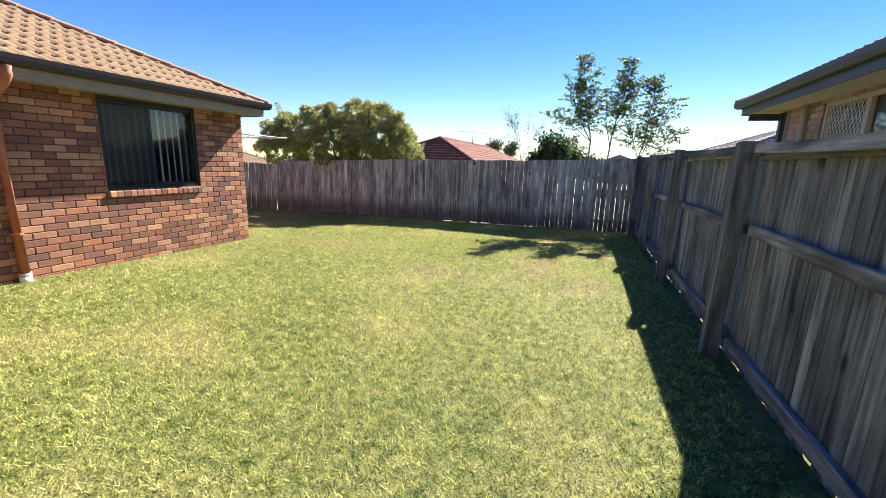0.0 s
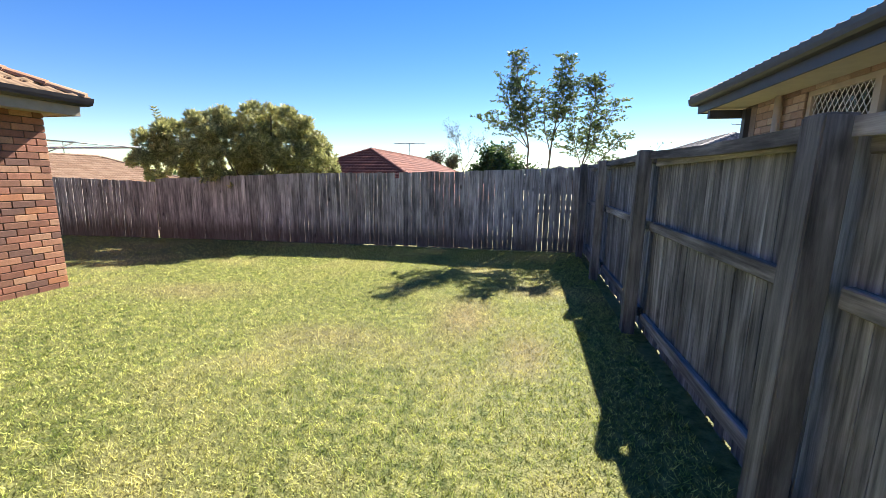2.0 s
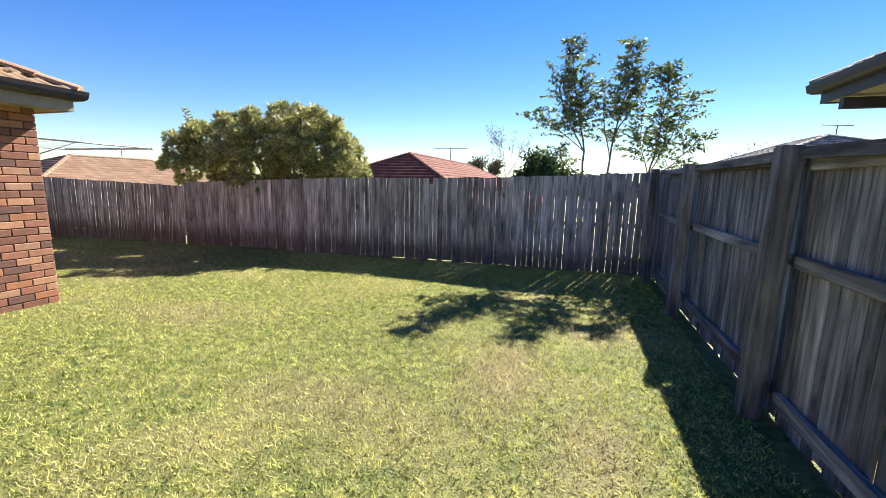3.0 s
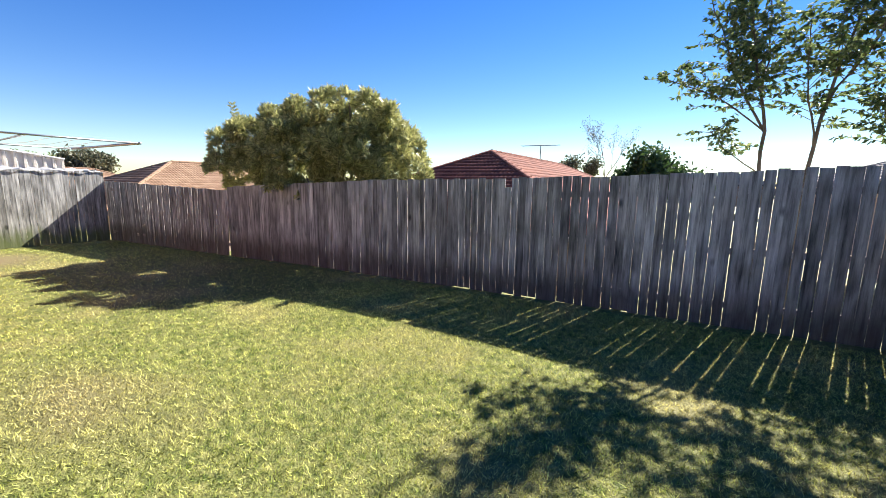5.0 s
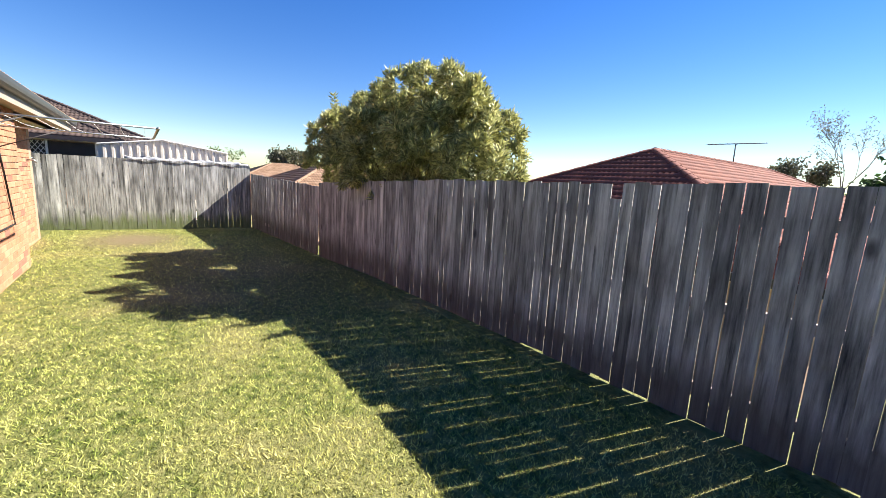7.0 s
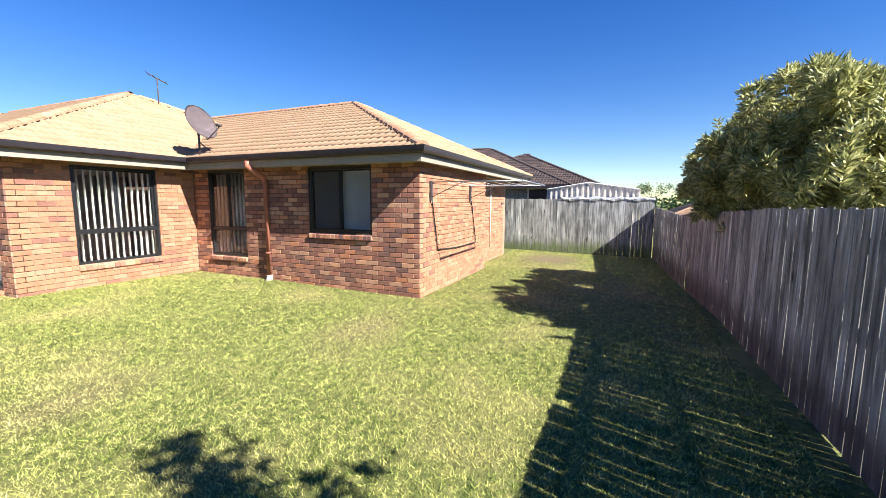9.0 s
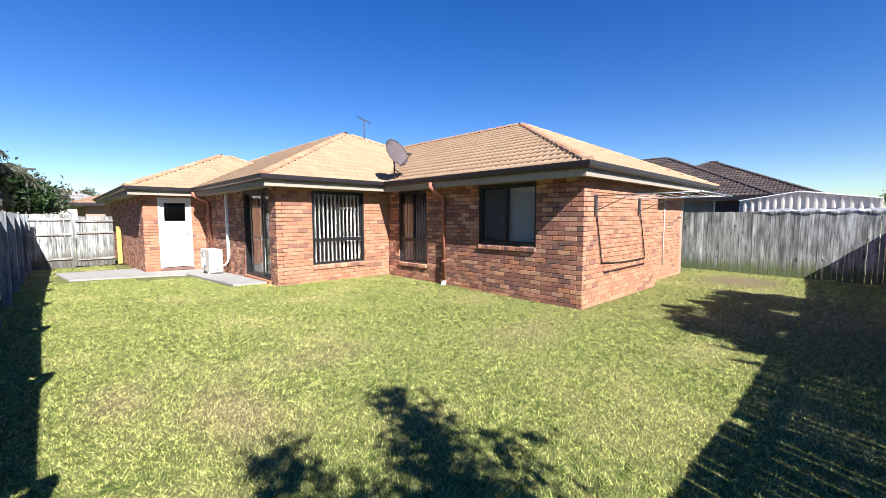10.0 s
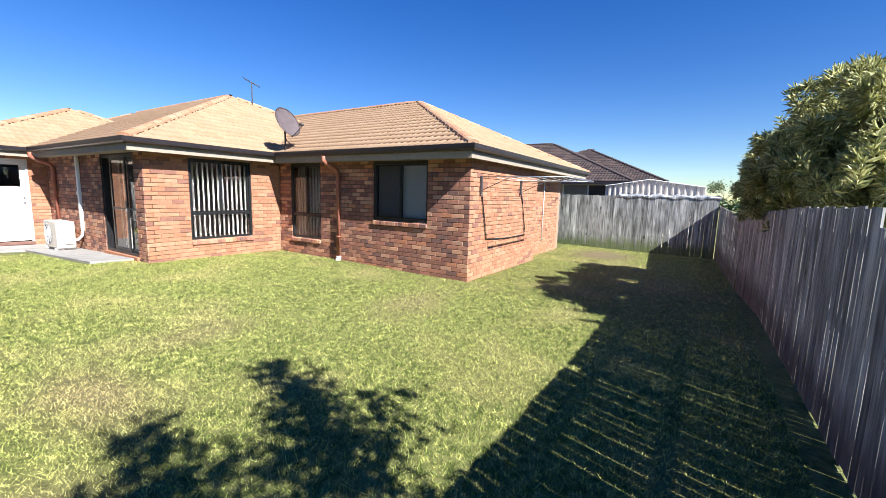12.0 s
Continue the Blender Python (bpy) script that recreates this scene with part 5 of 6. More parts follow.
def shed_west():
    t = thing("garden_shed", label="cream ribbed steel garden shed with a low gable behind the fence", category="shed")
    top = lambda y: interp(y, (6.6, 8.1, 9.82), (2.0, 2.24, 1.98))
    bm = bmesh.new()
    ribbed(bm, 6.6, 9.82, -0.15, top, -15.9)
    part("front_wall", bm, M_CREAM, t)
    for a, b in ((6.6, 8.1), (8.1, 9.82)):
        bm = bmesh.new()
        q = [bm.verts.new(p) for p in ((-15.84, a - (0.03 if a < 7 else 0), top(a) + 0.01), (-15.84, b + (0.03 if b > 9 else 0), top(b) + 0.01), (-19.0, b + (0.03 if b > 9 else 0), top(b) + 0.01), (-19.0, a - (0.03 if a < 7 else 0), top(a) + 0.01))]
        bm.faces.new(q)
        bmesh.ops.solidify(bm, geom=bm.faces[:], thickness=0.02)
        part("roof_sheet", bm, M_CREAM, t)
        bm = bmesh.new()
        add_tube(bm, [(-15.85, a, top(a) + 0.012), (-15.85, b, top(b) + 0.012)], 0.022, 6)
        part("trim", bm, M_WHITE, t, "white edge flashing")
    box("side_wall", (-18.9, 6.6, -0.2), (-15.93, 6.63, 1.98), M_CREAM, t)
    box("side_wall", (-18.9, 9.79, -0.2), (-15.93, 9.82, 1.96), M_CREAM, t)
    s = thing("tarpaulin", label="crumpled white tarpaulin lying over the top of the fence", category="tarpaulin")
    bm = bmesh.new()
    rows = []
    for i in range(33):
        y = 7.2 + 3.05 * i / 32
        row = []
        for j in range(5):
            x = -14.53 - 0.35 * j
            z = 1.655 + 0.03 * math.sin(i * 0.9 + j) + 0.02 * math.sin(i * 2.3 - j * 1.7) - (0.05 if j == 0 else 0) + 0.05 * min(j, 2) * 0.5
            row.append(bm.verts.new((x, y, z)))
        rows.append(row)
    for a, b in zip(rows, rows[1:]):
        for j in range(4):
            bm.faces.new((a[j], b[j], b[j + 1], a[j + 1]))
    bmesh.ops.solidify(bm, geom=bm.faces[:], thickness=0.004)
    part("sheet", bm, M_TARP, s, smooth=True)


shed_west()


def shed_east():
    t = thing("yellow_shed", label="yellow shed with a flat white roof edge beyond the side fence", category="shed")
    box("wall", (1.52, -7.5, -0.1), (3.4, -4.0, 1.98), M_YELLOW, t, bevel=0.01)
    box("roof_edge", (1.45, -7.6, 1.983), (3.5, -3.9, 2.06), M_WHITE, t, bevel=0.01)


shed_east()


def street_light():
    t = thing("street_lamp", label="tall grey street lamp with a flat double head far off", category="street lamp")
    tube("pole", [(1.28, -20.5, -0.3), (1.28, -20.5, 4.0)], 0.05, M_DARKSTEEL, t)
    box("head", (0.9, -20.6, 4.0), (1.66, -20.4, 4.1), M_DARKSTEEL, t, bevel=0.03)


street_light()

# ---- plants ----
nrng = np.random.default_rng(5)


def leaf_cloud(name, cen, dirs, length, width, mat, parent=None, label="", curl=0.2, kind="stuff"):
    """Many small pointed leaves, each two folded triangles, from arrays of places and directions."""
    n = len(cen)
    d = dirs / np.linalg.norm(dirs, axis=1, keepdims=True)
    r = nrng.normal(size=(n, 3))
    s = np.cross(d, r)
    s /= np.linalg.norm(s, axis=1, keepdims=True) + 1e-9
    nn = np.cross(s, d)
    ln = (length * nrng.uniform(0.7, 1.25, n))[:, None]
    wd = (width * nrng.uniform(0.8, 1.2, n))[:, None]
    v = np.empty((n, 4, 3))
    v[:, 0] = cen
    v[:, 1] = cen + d * ln * 0.5 + s * wd * 0.5 + nn * wd * 0.15
    v[:, 2] = cen + d * ln - nn * ln * curl
    v[:, 3] = cen + d * ln * 0.5 - s * wd * 0.5 + nn * wd * 0.15
    me = bpy.data.meshes.new(name)
    me.vertices.add(4 * n)
    me.vertices.foreach_set("co", v.reshape(-1))
    idx = np.arange(n)[:, None] * 4 + np.array([0, 1, 2, 0, 2, 3])
    me.loops.add(6 * n)
    me.loops.foreach_set("vertex_index", idx.reshape(-1).astype(np.int32))
    me.polygons.add(2 * n)
    me.polygons.foreach_set("loop_start", (np.arange(2 * n) * 3).astype(np.int32))
    me.update(calc_edges=True)
    me.validate()
    me.materials.append(mat)
    return put(name, me, parent, label, kind)


def bush():
    t = thing("bush", (-7.2, 11.5, ground_z(-7.2, 11.5)), "large bushy shrub with pale yellow-green leaves hanging over the back fence", "bush")
    base = Vector(t.location)
    lumps = [((-9.1, 10.9, 1.75), (0.75, 0.6, 0.6)), ((-8.6, 11.1, 2.25), (0.65, 0.6, 0.55)), ((-9.2, 10.8, 2.45), (0.3, 0.3, 0.35)), ((-7.9, 11.1, 2.5), (0.75, 0.7, 0.6)), ((-7.5, 11.2, 1.9), (1.3, 1.0, 0.75)), ((-7.1, 11.2, 2.7), (0.6, 0.6, 0.5)), ((-6.4, 11.2, 2.5), (0.8, 0.75, 0.65)), ((-6.3, 11.2, 2.9), (0.3, 0.35, 0.35)), ((-5.9, 11.2, 2.15), (0.7, 0.7, 0.65)), ((-5.6, 11.3, 2.65), (0.3, 0.3, 0.28)), ((-5.3, 11.4, 1.8), (0.55, 0.6, 0.4)), ((-7.0, 10.7, 1.55), (0.5, 0.5, 0.45)), ((-8.0, 10.75, 1.75), (0.6, 0.5, 0.5)), ((-6.3, 10.9, 1.8), (0.6, 0.5, 0.5)), ((-9.25, 10.75, 2.75), (0.12, 0.12, 0.35)), ((-8.35, 11.1, 2.75), (0.25, 0.25, 0.3)), ((-7.55, 11.1, 3.0), (0.22, 0.25, 0.25)), ((-6.75, 11.1, 3.05), (0.2, 0.25, 0.22)), ((-5.2, 11.5, 1.6), (0.45, 0.5, 0.28)), ((-5.4, 11.5, 2.1), (0.35, 0.4, 0.35)), ((-9.7, 10.75, 2.2), (0.3, 0.3, 0.3)), ((-9.6, 10.8, 1.7), (0.35, 0.35, 0.35)), ((-5.75, 11.2, 3.0), (0.16, 0.18, 0.2)), ((-8.95, 10.9, 2.6), (0.2, 0.2, 0.2)), ((-5.3, 11.2, 2.75), (0.15, 0.15, 0.15)), ((-8.5, 11.3, 1.5), (0.6, 0.4, 0.5)), ((-7.6, 11.4, 1.5), (0.6, 0.4, 0.5)), ((-6.7, 11.4, 1.5), (0.6, 0.4, 0.5)), ((-5.9, 11.5, 1.45), (0.6, 0.4, 0.45))]
    cen, dirs = [], []
    for c, r in lumps:
        c, r = np.array(c), np.array(r)
        c[2] = 1.6 + (c[2] - 1.6) * 0.85
        area = (r[0] * r[1] * r[2]) ** (2 / 3)
        knots = int(34 * area + 3)
        kd = nrng.normal(size=(knots, 3))
        kd /= np.linalg.norm(kd, axis=1, keepdims=True)
        kc = c + kd * r * nrng.uniform(0.72, 1.08, knots)[:, None]
        each = 20
        q = np.repeat(kd, each, axis=0) * 0.7 + nrng.normal(size=(knots * each, 3)) * 0.62
        q /= np.linalg.norm(q, axis=1, keepdims=True)
        p = np.repeat(kc, each, axis=0) + q * nrng.uniform(0.12, 0.21, knots * each)[:, None]
        o = q + np.array([0, 0, 0.3]) + nrng.normal(size=q.shape) * 0.2
        cen.append(p)
        dirs.append(o / np.linalg.norm(o, axis=1, keepdims=True))
    cen, dirs = np.vstack(cen), np.vstack(dirs)
    ok = (cen[:, 1] > 10.25) & ((cen[:, 2] > 1.65) | (cen[:, 1] > 10.75) | (np.abs(cen[:, 0] + 7.2) < 0.45)) & (cen[:, 2] > 1.15)
    cen, dirs = cen[ok], dirs[ok]
    m = 17
    cc = np.repeat(cen, m, axis=0) - base
    dd = np.repeat(dirs, m, axis=0)
    nz = nrng.normal(size=dd.shape)
    perp = nz - (nz * dd).sum(1, keepdims=True) * dd
    perp /= np.linalg.norm(perp, axis=1, keepdims=True)
    spread = nrng.uniform(0.35, 2.2, len(dd))[:, None]
    leaf_cloud("foliage", cc + perp * 0.01 + dd * nrng.uniform(-0.06, 0.02, len(dd))[:, None], dd + perp * spread, 0.115, 0.021, M_LEAF_BUSH, t, "long narrow pale green leaves")
    for k, (c, r) in enumerate(lumps[:13]):
        e = Vector(c) - base
        s = Vector((0.25 * math.sin(k * 2.1), 0.2 * math.cos(k * 1.7), 0.1))
        tube("branch", [s, s.lerp(e, 0.5) + Vector((0, 0.15, 0.1)), e], 0.045, M_BARK, t, r2=0.012, kind="")
    # the young shoot that stands out of the crown
    cen2 = [Vector((-9.2, 10.8, 2.6)).lerp(Vector((-9.36, 10.8, 3.08)), k / 7) for k in range(8)]
    c2, d2 = [], []
    for q in cen2:
        for _ in range(14):
            an = nrng.uniform(0, 6.28)
            c2.append(np.array(q - base))
            d2.append([math.cos(an), math.sin(an), 0.6])
    srng = random.Random(9)
    tops = [(-9.6, 2.45), (-8.7, 2.72), (-8.3, 2.85), (-7.9, 2.98), (-7.5, 3.1), (-7.1, 3.1), (-6.75, 3.16), (-6.4, 3.12), (-6.1, 3.05), (-5.75, 2.98), (-5.4, 2.75), (-5.15, 2.45), (-4.85, 2.05), (-4.5, 1.75), (-9.85, 2.1), (-8.0, 2.85), (-6.9, 3.05)]
    for sx, sz in tops:
        sy = 11.1 + srng.uniform(-0.3, 0.3)
        dx, ln = srng.uniform(-0.12, 0.12) + (0.08 if sx > -6 else -0.03), srng.uniform(0.14, 0.3)
        for w in range(6):
            p = (sx + dx * w / 5 - base.x, sy - base.y, 1.6 + (sz - 1.6) * 0.88 - 0.06 + ln * w / 5 - base.z)
            for _ in range(11):
                an = srng.uniform(0, 6.28)
                c2.append(p)
                d2.append([math.cos(an), math.sin(an), 0.7])
    leaf_cloud("shoot", np.array(c2), np.array(d2), 0.12, 0.024, M_LEAF_BUSH, t)


bush()


def branching(rng, p, d, length, r, depth, spread, up=0.25, split=3, out=None):
    """A limb that bends and splits; returns tubes and the twigs' ends."""
    if out is None:
        out = {"tubes": [], "ends": []}
    pts = [Vector(p)]
    d = Vector(d).normalized()
    for k in range(4):
        d = (d + Vector((rng.uniform(-1, 1), rng.uniform(-1, 1), rng.uniform(-0.5, 1) * up)) * 0.16).normalized()
        pts.append(pts[-1] + d * length / 4)
    out["tubes"].append((pts, r, r * 0.6))
    if depth == 0:
        out["ends"] += pts[1:]
        return out
    if depth == 1:
        out["ends"] += pts[2:]
    for k in range(split):
        a = Vector((rng.uniform(-1, 1), rng.uniform(-1, 1), rng.uniform(-0.4, 0.8))).normalized()
        nd = (d + a * spread + Vector((0, 0, up * 0.4))).normalized()
        start = pts[-1] if k == 0 else pts[rng.choice((2, 3, 4))]
        branching(rng, start, nd, length * rng.uniform(0.6, 0.85), r * 0.6, depth - 1, spread, up, split, out)
    return out


def tree(name, base, trunk_to, label, mat, stems, depth=3, leaves=7, leaf=(0.06, 0.03), spread=0.7, r=0.05, length=0.7, seed=1, up=0.3, scatter=0.08, split=3, bark=None):
    t = thing(name, base, label, "tree", "saplings behind the fence" if name == "sapling" else "garden trees around the yard")
    rng = random.Random(seed)
    b = Vector(base)
    tops = Vector(trunk_to) - b
    mid = tops * 0.5 + Vector((0.03, 0.02, 0))
    bm = bmesh.new()
    add_tube(bm, [(0, 0, -0.1), mid, tops], r * 1.5, 10, r)
    part("trunk", bm, bark or M_BARK, t, smooth=True)
    ends = []
    for d, ln in stems:
        o = branching(rng, tops, d, ln, r * 0.6, depth, spread, up, split)
        bm = bmesh.new()
        for pts, r0, r1 in o["tubes"]:
            add_tube(bm, pts, max(r0, 0.004), 5, max(r1, 0.003))
        part("limb", bm, bark or M_BARK, t, smooth=True)
        ends += o["ends"]
    e = np.array([tuple(q) for q in ends])
    if leaves:
        c = np.repeat(e, leaves, axis=0)
        c = c + nrng.normal(size=c.shape) * scatter
        d = nrng.normal(size=c.shape) + np.array([0, 0, -0.2])
        leaf_cloud("foliage", c, d, leaf[0], leaf[1], mat, t)
    return t


def sapling(base, leaders, seed, label):
    """A young tree: slender leaders, side twigs all along them, and small leaves along the twigs."""
    b = Vector(base)
    t = thing("sapling", base, label, "tree", "saplings behind the fence")
    rng = random.Random(seed)
    cen, way = [], []
    for i, (pts, r, lo) in enumerate(leaders):
        pts = [Vector(p) - b for p in pts]
        path = [pts[0]]
        for p, q in zip(pts, pts[1:]):
            for k in range(1, 5):
                path.append(p.lerp(q, k / 4) + Vector((rng.uniform(-1, 1), rng.uniform(-1, 1), 0)) * 0.018)
        tube("trunk" if i == 0 else "limb", path, r, M_BARK, t, r2=0.005, sides=7)
        total = sum((q - p).length for p, q in zip(path, path[1:]))
        bm = bmesh.new()
        for k in range(int(total * 34)):
            s = rng.uniform(lo, 1) * (len(path) - 1)
            j = min(int(s), len(path) - 2)
            p = path[j].lerp(path[j + 1], s - j)
            an = rng.uniform(0, 6.283)
            ln = rng.uniform(0.12, 0.62) * (1.1 - 0.6 * s / (len(path) - 1))
            d = Vector((math.cos(an), math.sin(an) * 0.8, rng.uniform(0.0, 0.9))).normalized()
            end = p + d * ln
            mid = p.lerp(end, 0.5) + Vector((0, 0, 0.03))
            add_tube(bm, [p, mid, end], 0.0035, 4, 0.0015)
            for w in range(int(4 + ln * 36)):
                f = rng.uniform(0.25, 1.05)
                cen.append(tuple(p.lerp(end, f) + Vector((0, 0, 0.03 * (1 - abs(2 * f - 1))))))
                way.append((d.x * 0.6 + rng.uniform(-1, 1), d.y * 0.6 + rng.uniform(-1, 1), rng.uniform(-0.9, 0.4)))
        part("twigs", bm, M_BARK, t, kind="stuff")
    leaf_cloud("foliage", np.array(cen), np.array(way), 0.068, 0.034, M_LEAF_SAP, t)


SAP = "slender young tree with small green leaves behind the fence corner"
sapling((0.10, 11.42, ground_z(0.1, 11.42)), [
    ([(0.10, 11.42, -0.6), (0.06, 11.38, 1.2), (0.02, 11.32, 2.1), (-0.16, 11.25, 3.0), (-0.34, 11.3, 4.1)], 0.032, 0.62),
    ([(0.02, 11.32, 2.1), (-0.35, 11.2, 2.8), (-0.66, 11.15, 3.65)], 0.015, 0.2),
    ([(0.02, 11.32, 2.1), (-0.5, 11.1, 2.5), (-1.12, 11.05, 2.78)], 0.010, 0.3),
    ([(-0.05, 11.3, 2.4), (0.0, 11.5, 3.1), (-0.05, 11.6, 3.8)], 0.012, 0.25),
    ([(0.04, 11.36, 1.6), (-0.3, 11.2, 1.85), (-0.5, 11.1, 2.1)], 0.007, 0.3)], 11, SAP)
sapling((0.45, 11.5, ground_z(0.45, 11.5)), [
    ([(0.45, 11.5, -0.6), (0.46, 11.45, 1.3), (0.56, 11.4, 2.5), (0.70, 11.35, 3.3), (0.74, 11.4, 3.98)], 0.028, 0.55),
    ([(0.50, 11.42, 1.9), (0.35, 11.3, 2.6), (0.30, 11.3, 3.35)], 0.012, 0.15),
    ([(0.56, 11.4, 2.4), (0.85, 11.3, 3.0), (0.92, 11.3, 3.55)], 0.012, 0.15)], 23, SAP)
sapling((1.15, 11.45, ground_z(1.15, 11.45)), [
    ([(1.15, 11.45, -0.6), (1.15, 11.4, 1.3), (1.28, 11.35, 2.3), (1.36, 11.3, 3.1), (1.30, 11.25, 3.5)], 0.024, 0.42),
    ([(1.2, 11.4, 1.7), (1.55, 11.3, 2.5), (1.84, 11.25, 3.08)], 0.012, 0.1),
    ([(1.2, 11.4, 1.6), (1.0, 11.3, 2.2), (0.95, 11.3, 2.9)], 0.011, 0.2),
    ([(1.2, 11.4, 1.5), (1.7, 11.35, 2.0), (1.95, 11.3, 2.35)], 0.009, 0.2)], 29, SAP)
tree("sapling", (2.1, 11.9, ground_z(2.1, 11.9)), (2.0, 11.9, 1.2), "thin straggling sapling with few leaves beyond the fence", M_LEAF_SAP,
     [((-0.5, -0.2, 0.6), 0.55), ((0.7, -0.3, 0.7), 0.6)], depth=2, leaves=2, leaf=(0.06, 0.03), spread=0.5, r=0.015, seed=31)
tree("tree", (-3.0, 38.0, -2.0), (-3.0, 38.0, 1.0), "dense dark green round tree behind the red-roofed house", M_LEAF_DARK,
     [((-1, 0, 0.5), 1.1), ((1, 0, 0.5), 1.1), ((0, 1, 0.7), 1.1), ((0, -1, 0.7), 1.1), ((0, 0, 1), 1.2)], depth=3, leaves=12, leaf=(0.34, 0.2), spread=0.8, r=0.12, seed=3, scatter=0.3)
tree("tree", (-1.4, 40.0, -2.0), (-1.4, 40.0, 0.6), "dense dark green round tree behind the red-roofed house", M_LEAF_DARK,
     [((-1, 0, 0.4), 0.9), ((1, 0, 0.4), 1.1), ((0, -1, 0.6), 0.9), ((0, 0, 1), 0.9)], depth=3, leaves=12, leaf=(0.34, 0.2), spread=0.8, r=0.12, seed=4, scatter=0.3)
tree("tree", (-6.2, 40.0, -2.0), (-6.2, 40.0, 2.0), "thin bare tree with pale twigs", M_LEAF_GREY,
     [((-0.4, 0, 1), 1.7), ((0.4, 0, 1), 1.7), ((0, 0.2, 1), 1.9)], depth=3, leaves=2, leaf=(0.14, 0.05), spread=0.5, r=0.05, seed=5, scatter=0.12)
tree("tree", (-8.2, 39.0, -2.0), (-8.2, 39.0, 1.2), "small green tree behind the red-roofed house", M_LEAF_GREY,
     [((-0.6, 0, 1), 1.0), ((0.6, 0, 1), 1.0)], depth=3, leaves=8, leaf=(0.22, 0.12), spread=0.7, r=0.08, seed=6, scatter=0.2)
tree("tree", (-46.5, 20.5, -1.0), (-46.5, 20.5, 2.0), "round grey-green tree far off above the roofs", M_LEAF_GREY,
     [((-1, 0, 0.5), 0.6), ((1, 0, 0.5), 0.6), ((0, 1, 0.6), 0.75), ((0, -1, 0.6), 0.75), ((0, 0, 1), 0.6)], depth=3, leaves=12, leaf=(0.34, 0.18), spread=0.8, r=0.12, seed=7, scatter=0.3)
tree("tree", (-22.5, 10.6, -0.4), (-22.5, 10.6, 1.6), "small open tree behind the garden shed", M_LEAF_SAP,
     [((0.2, -0.5, 0.5), 0.45), ((0, 0.8, 0.5), 0.6), ((0.2, 0.0, 0.6), 0.4)], depth=2, leaves=4, leaf=(0.10, 0.05), spread=0.7, r=0.025, seed=8, scatter=0.08)
for k, (x, y, z, sc, sd) in enumerate(((3.9, -17.5, 1.4, 1.1, 41), (2.6, -21.0, 1.2, 1.1, 42), (1.8, -29.0, 1.6, 1.1, 43), (6.0, -16.0, 1.8, 1.4, 44), (-3.0, -70.0, 2.6, 1.15, 45), (-8.5, -75.0, 2.8, 1.3, 46))):
    tree("tree", (x, y, -0.3), (x, y, z), "dense dark green garden tree beyond the fences" if y > -50 else "distant dark green tree", M_LEAF_DARK if k % 2 else M_LEAF_GREY,
         [((-1, 0, 0.6), sc), ((1, 0, 0.6), sc), ((0, 1, 0.6), sc), ((0, -1, 0.6), sc), ((0, 0, 1), sc)], depth=3, leaves=9, leaf=(0.30, 0.13), spread=0.8, r=0.1, seed=sd, scatter=0.3)


def palm(x, y, z, label):
    t = thing("palm_tree", (x, y, -0.2), label, "palm tree")
    tube("trunk", [(0, 0, 0), (0.05, 0, z * 0.5), (0, 0, z)], 0.12, M_BARK, t, r2=0.09)
    rng = random.Random(int(x * 10))
    for k in range(15):
        an = k * 2.4
        el = rng.uniform(0.1, 1.1)
        pts = []
        for q in range(8):
            s = q / 7
            pts.append(Vector((math.cos(an) * s * 1.3 * math.cos(el * 0.6), math.sin(an) * s * 1.3 * math.cos(el * 0.6), z + math.sin(el) * 1.0 * s - 1.1 * s * s)))
        tube("frond", pts, 0.012, M_LEAF_GREY, t, r2=0.004, sides=4)
        c, d = [], []
        for a, b in zip(pts, pts[1:]):
            ax = (b - a).normalized()
            sd = ax.cross(Vector((0, 0, 1))).normalized()
            for w in range(4):
                p = a.lerp(b, w / 4)
                for sg in (-1, 1):
                    c.append(tuple(p))
                    d.append(tuple(ax * 0.6 + sd * sg - Vector((0, 0, 0.35))))
        leaf_cloud("leaflet_row", np.array(c), np.array(d), 0.42, 0.05, M_LEAF_GREY, t)


palm(2.9, -15.5, 4.9, "tall feathery palm rising over dark trees")
palm(2.0, -17.5, 4.0, "feathery palm among dark trees")

def far_trees():
    """A low belt of trees all round, far off."""
    n = 26000
    an = nrng.uniform(0, 2 * np.pi, n)
    rad = 190 + 40 * np.sin(an * 7) + nrng.uniform(-12, 12, n)
    top = 1.4 + 1.1 * np.sin(an * 23 + 2 * np.sin(an * 9)) + 0.8 * np.sin(an * 51)
    z = -2.5 + nrng.uniform(0, 1, n) ** 0.8 * (top + 2.5 + 0.6)
    c = np.stack([rad * np.cos(an), rad * np.sin(an), z], 1)
    leaf_cloud("far_trees", c, nrng.normal(size=(n, 3)), 2.0, 1.2, M_LEAF_DARK, None, "distant low belt of dark trees along the horizon", kind="stuff")


far_trees()
antenna((-4.6, -23.0, 3.3), 0.9, (0.9, -0.4, -0.1), 0.8, 5, label="small television antenna on the brown tiled roof", r=0.018)

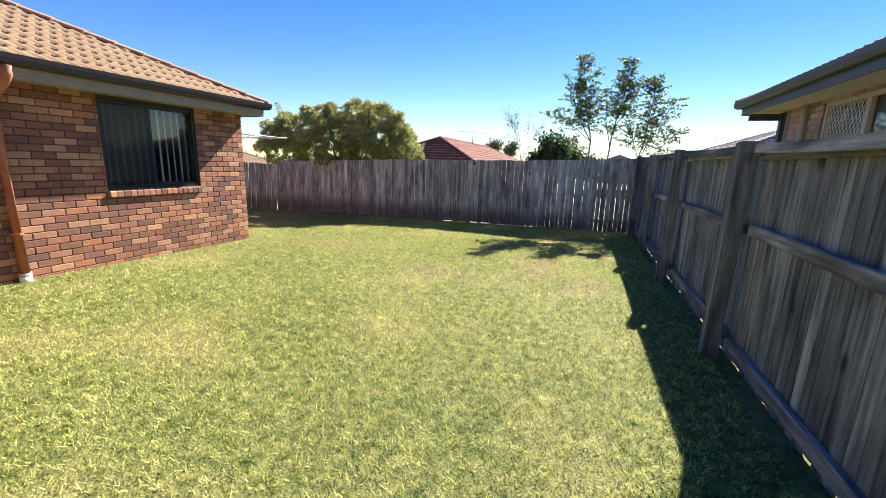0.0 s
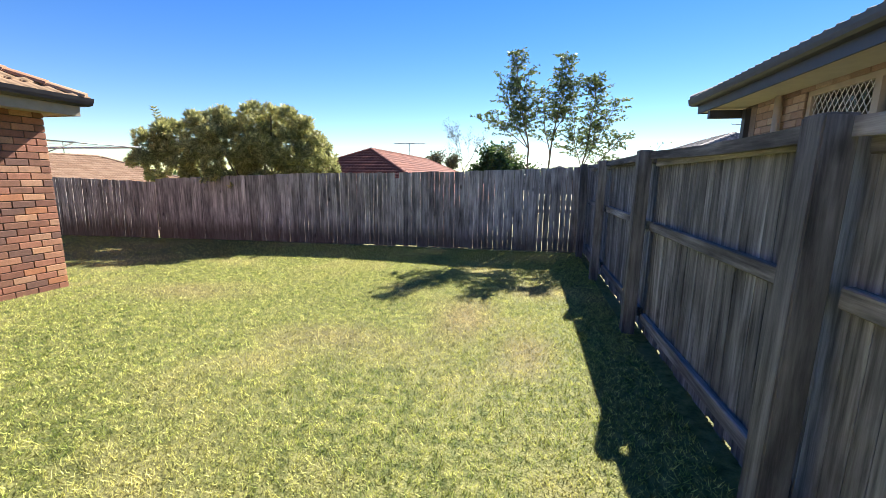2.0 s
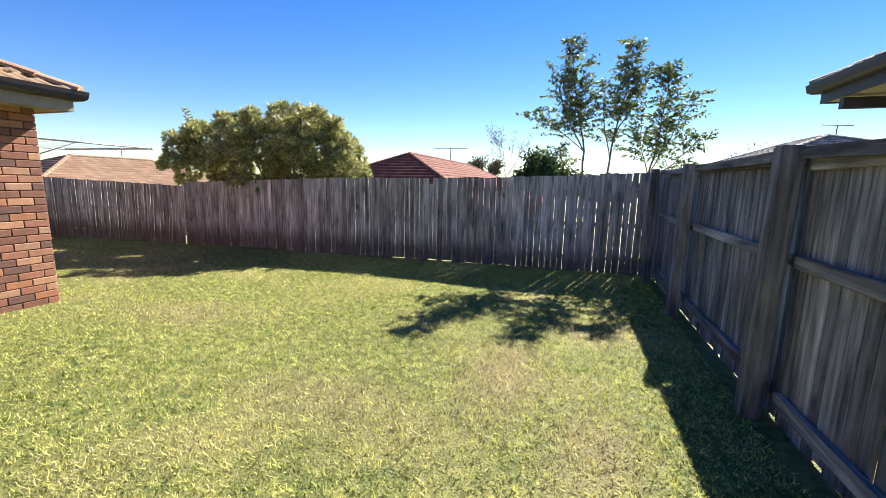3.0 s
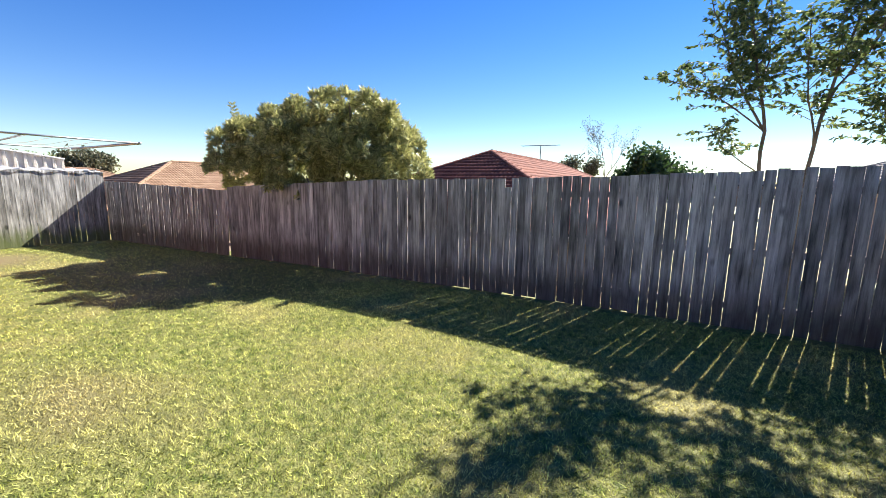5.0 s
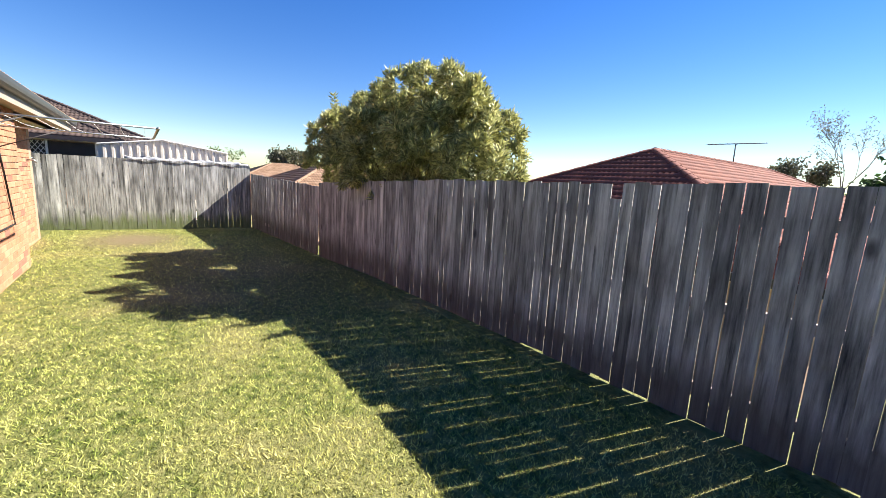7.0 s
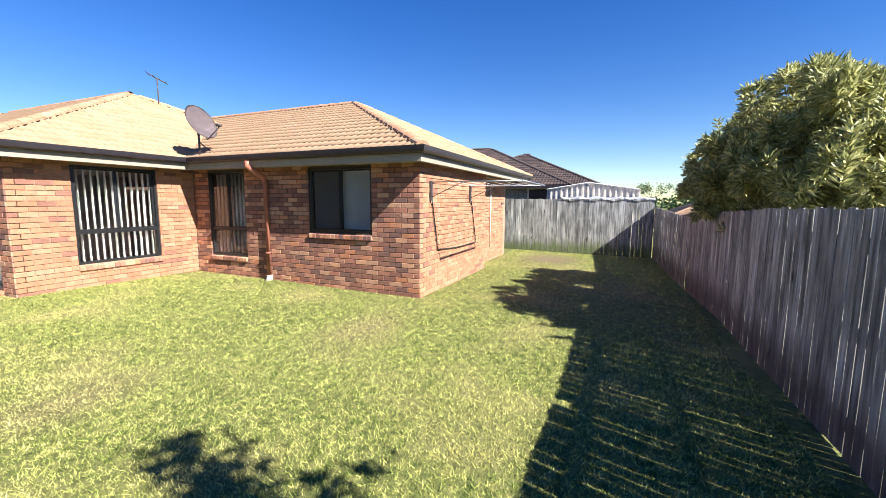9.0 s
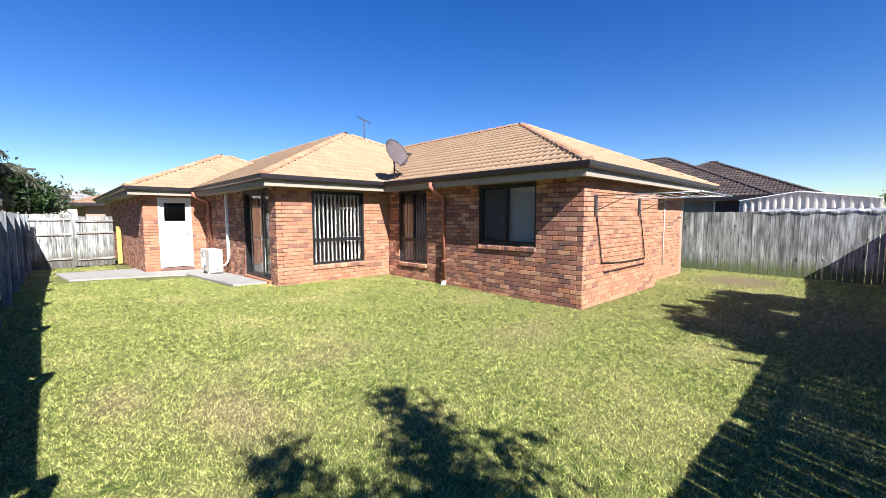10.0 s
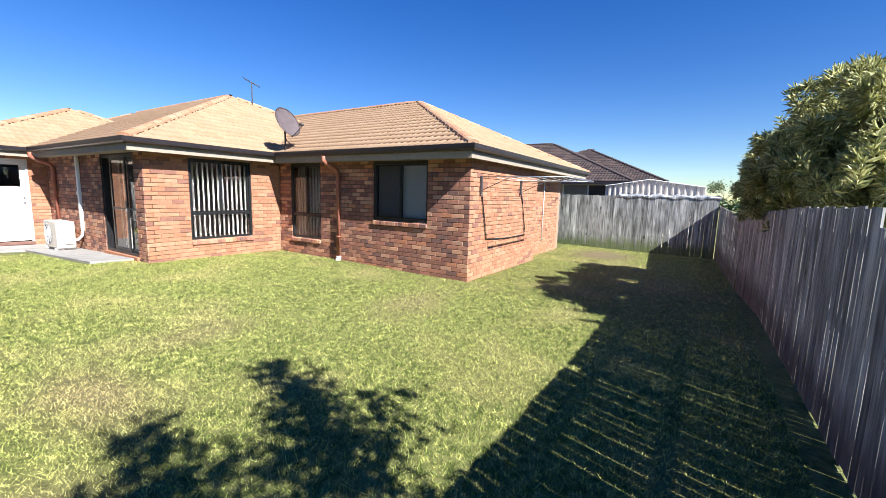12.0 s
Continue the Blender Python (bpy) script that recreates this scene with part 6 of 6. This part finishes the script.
# ---- grass ----
def grass():
    n = 2400000
    u = nrng.uniform(size=(n, 2))
    x = -14.4 + u[:, 0] * 15.5
    y = -9.8 + u[:, 1] * 20.2
    d = np.minimum(np.hypot(x + 0.3, y - 1.5), np.hypot(x + 0.6, y - 8.0))
    keep = nrng.uniform(size=n) < np.clip(1.35 - d * 0.19, 0.13, 1.0)
    keep &= ~((x < XA + 0.02) & (y < YA + 0.02) & (x > -9.72)) & ~((x <= -9.7) & (y < 5.74)) & ~((x < XB + 0.02) & (y < YB + 0.02))
    keep &= ~((x < XC + 0.02) & (y < YC)) & ~((x < -2.2) & (y < -0.05)) & ~((x < 0.45) & (y < -4.0) & (y > -7.0) & (x > -3))& ~((x < -1.0) & (y < -3.0))
    bare = np.hypot((x + 12.4) / 1.1, (y - 7.3) / 0.9) < nrng.uniform(0.5, 1.4, n)
    keep &= ~bare
    x, y = x[keep], y[keep]
    n = len(x)
    clump = np.sin(x * 41 + 2.5 * np.sin(y * 33)) * np.sin(y * 37 + 2.5 * np.sin(x * 29 + 3 * np.sin(y * 3.1)))
    gz = 0.042 + 0.012 * x - np.where(y > 0, 0.012 * np.minimum(y, 10.6), -0.028 * np.maximum(y, -10.0)) + 0.012 * np.sin(x * 1.3 + 0.7 * y) * np.sin(y * 0.9)
    h = nrng.uniform(0.006, 0.028, n) * (1 + 0.35 * clump)
    a = nrng.uniform(0, 2 * np.pi, n)
    b = nrng.uniform(0, 2 * np.pi, n)
    w = nrng.uniform(0.0018, 0.0038, n) * (1 + 0.15 * np.minimum(np.hypot(x + 0.3, y - 1.5), np.hypot(x + 0.6, y - 8.0)))
    lean = nrng.uniform(0.3, 1.8, n) * h
    v = np.empty((n, 3, 3))
    v[:, 0] = np.stack([x - np.cos(a) * w, y - np.sin(a) * w, gz - 0.003], 1)
    v[:, 1] = np.stack([x + np.cos(a) * w, y + np.sin(a) * w, gz - 0.003], 1)
    v[:, 2] = np.stack([x + np.cos(b) * lean, y + np.sin(b) * lean, gz + h], 1)
    me = bpy.data.meshes.new("grass")
    me.vertices.add(3 * n)
    me.vertices.foreach_set("co", v.reshape(-1))
    me.loops.add(3 * n)
    me.loops.foreach_set("vertex_index", np.arange(3 * n, dtype=np.int32))
    me.polygons.add(n)
    me.polygons.foreach_set("loop_start", (np.arange(n) * 3).astype(np.int32))
    me.update(calc_edges=True)
    me.materials.append(M_BLADE)
    put("grass", me, None, "short mown grass blades, green with dry straw patches", "stuff")


grass()
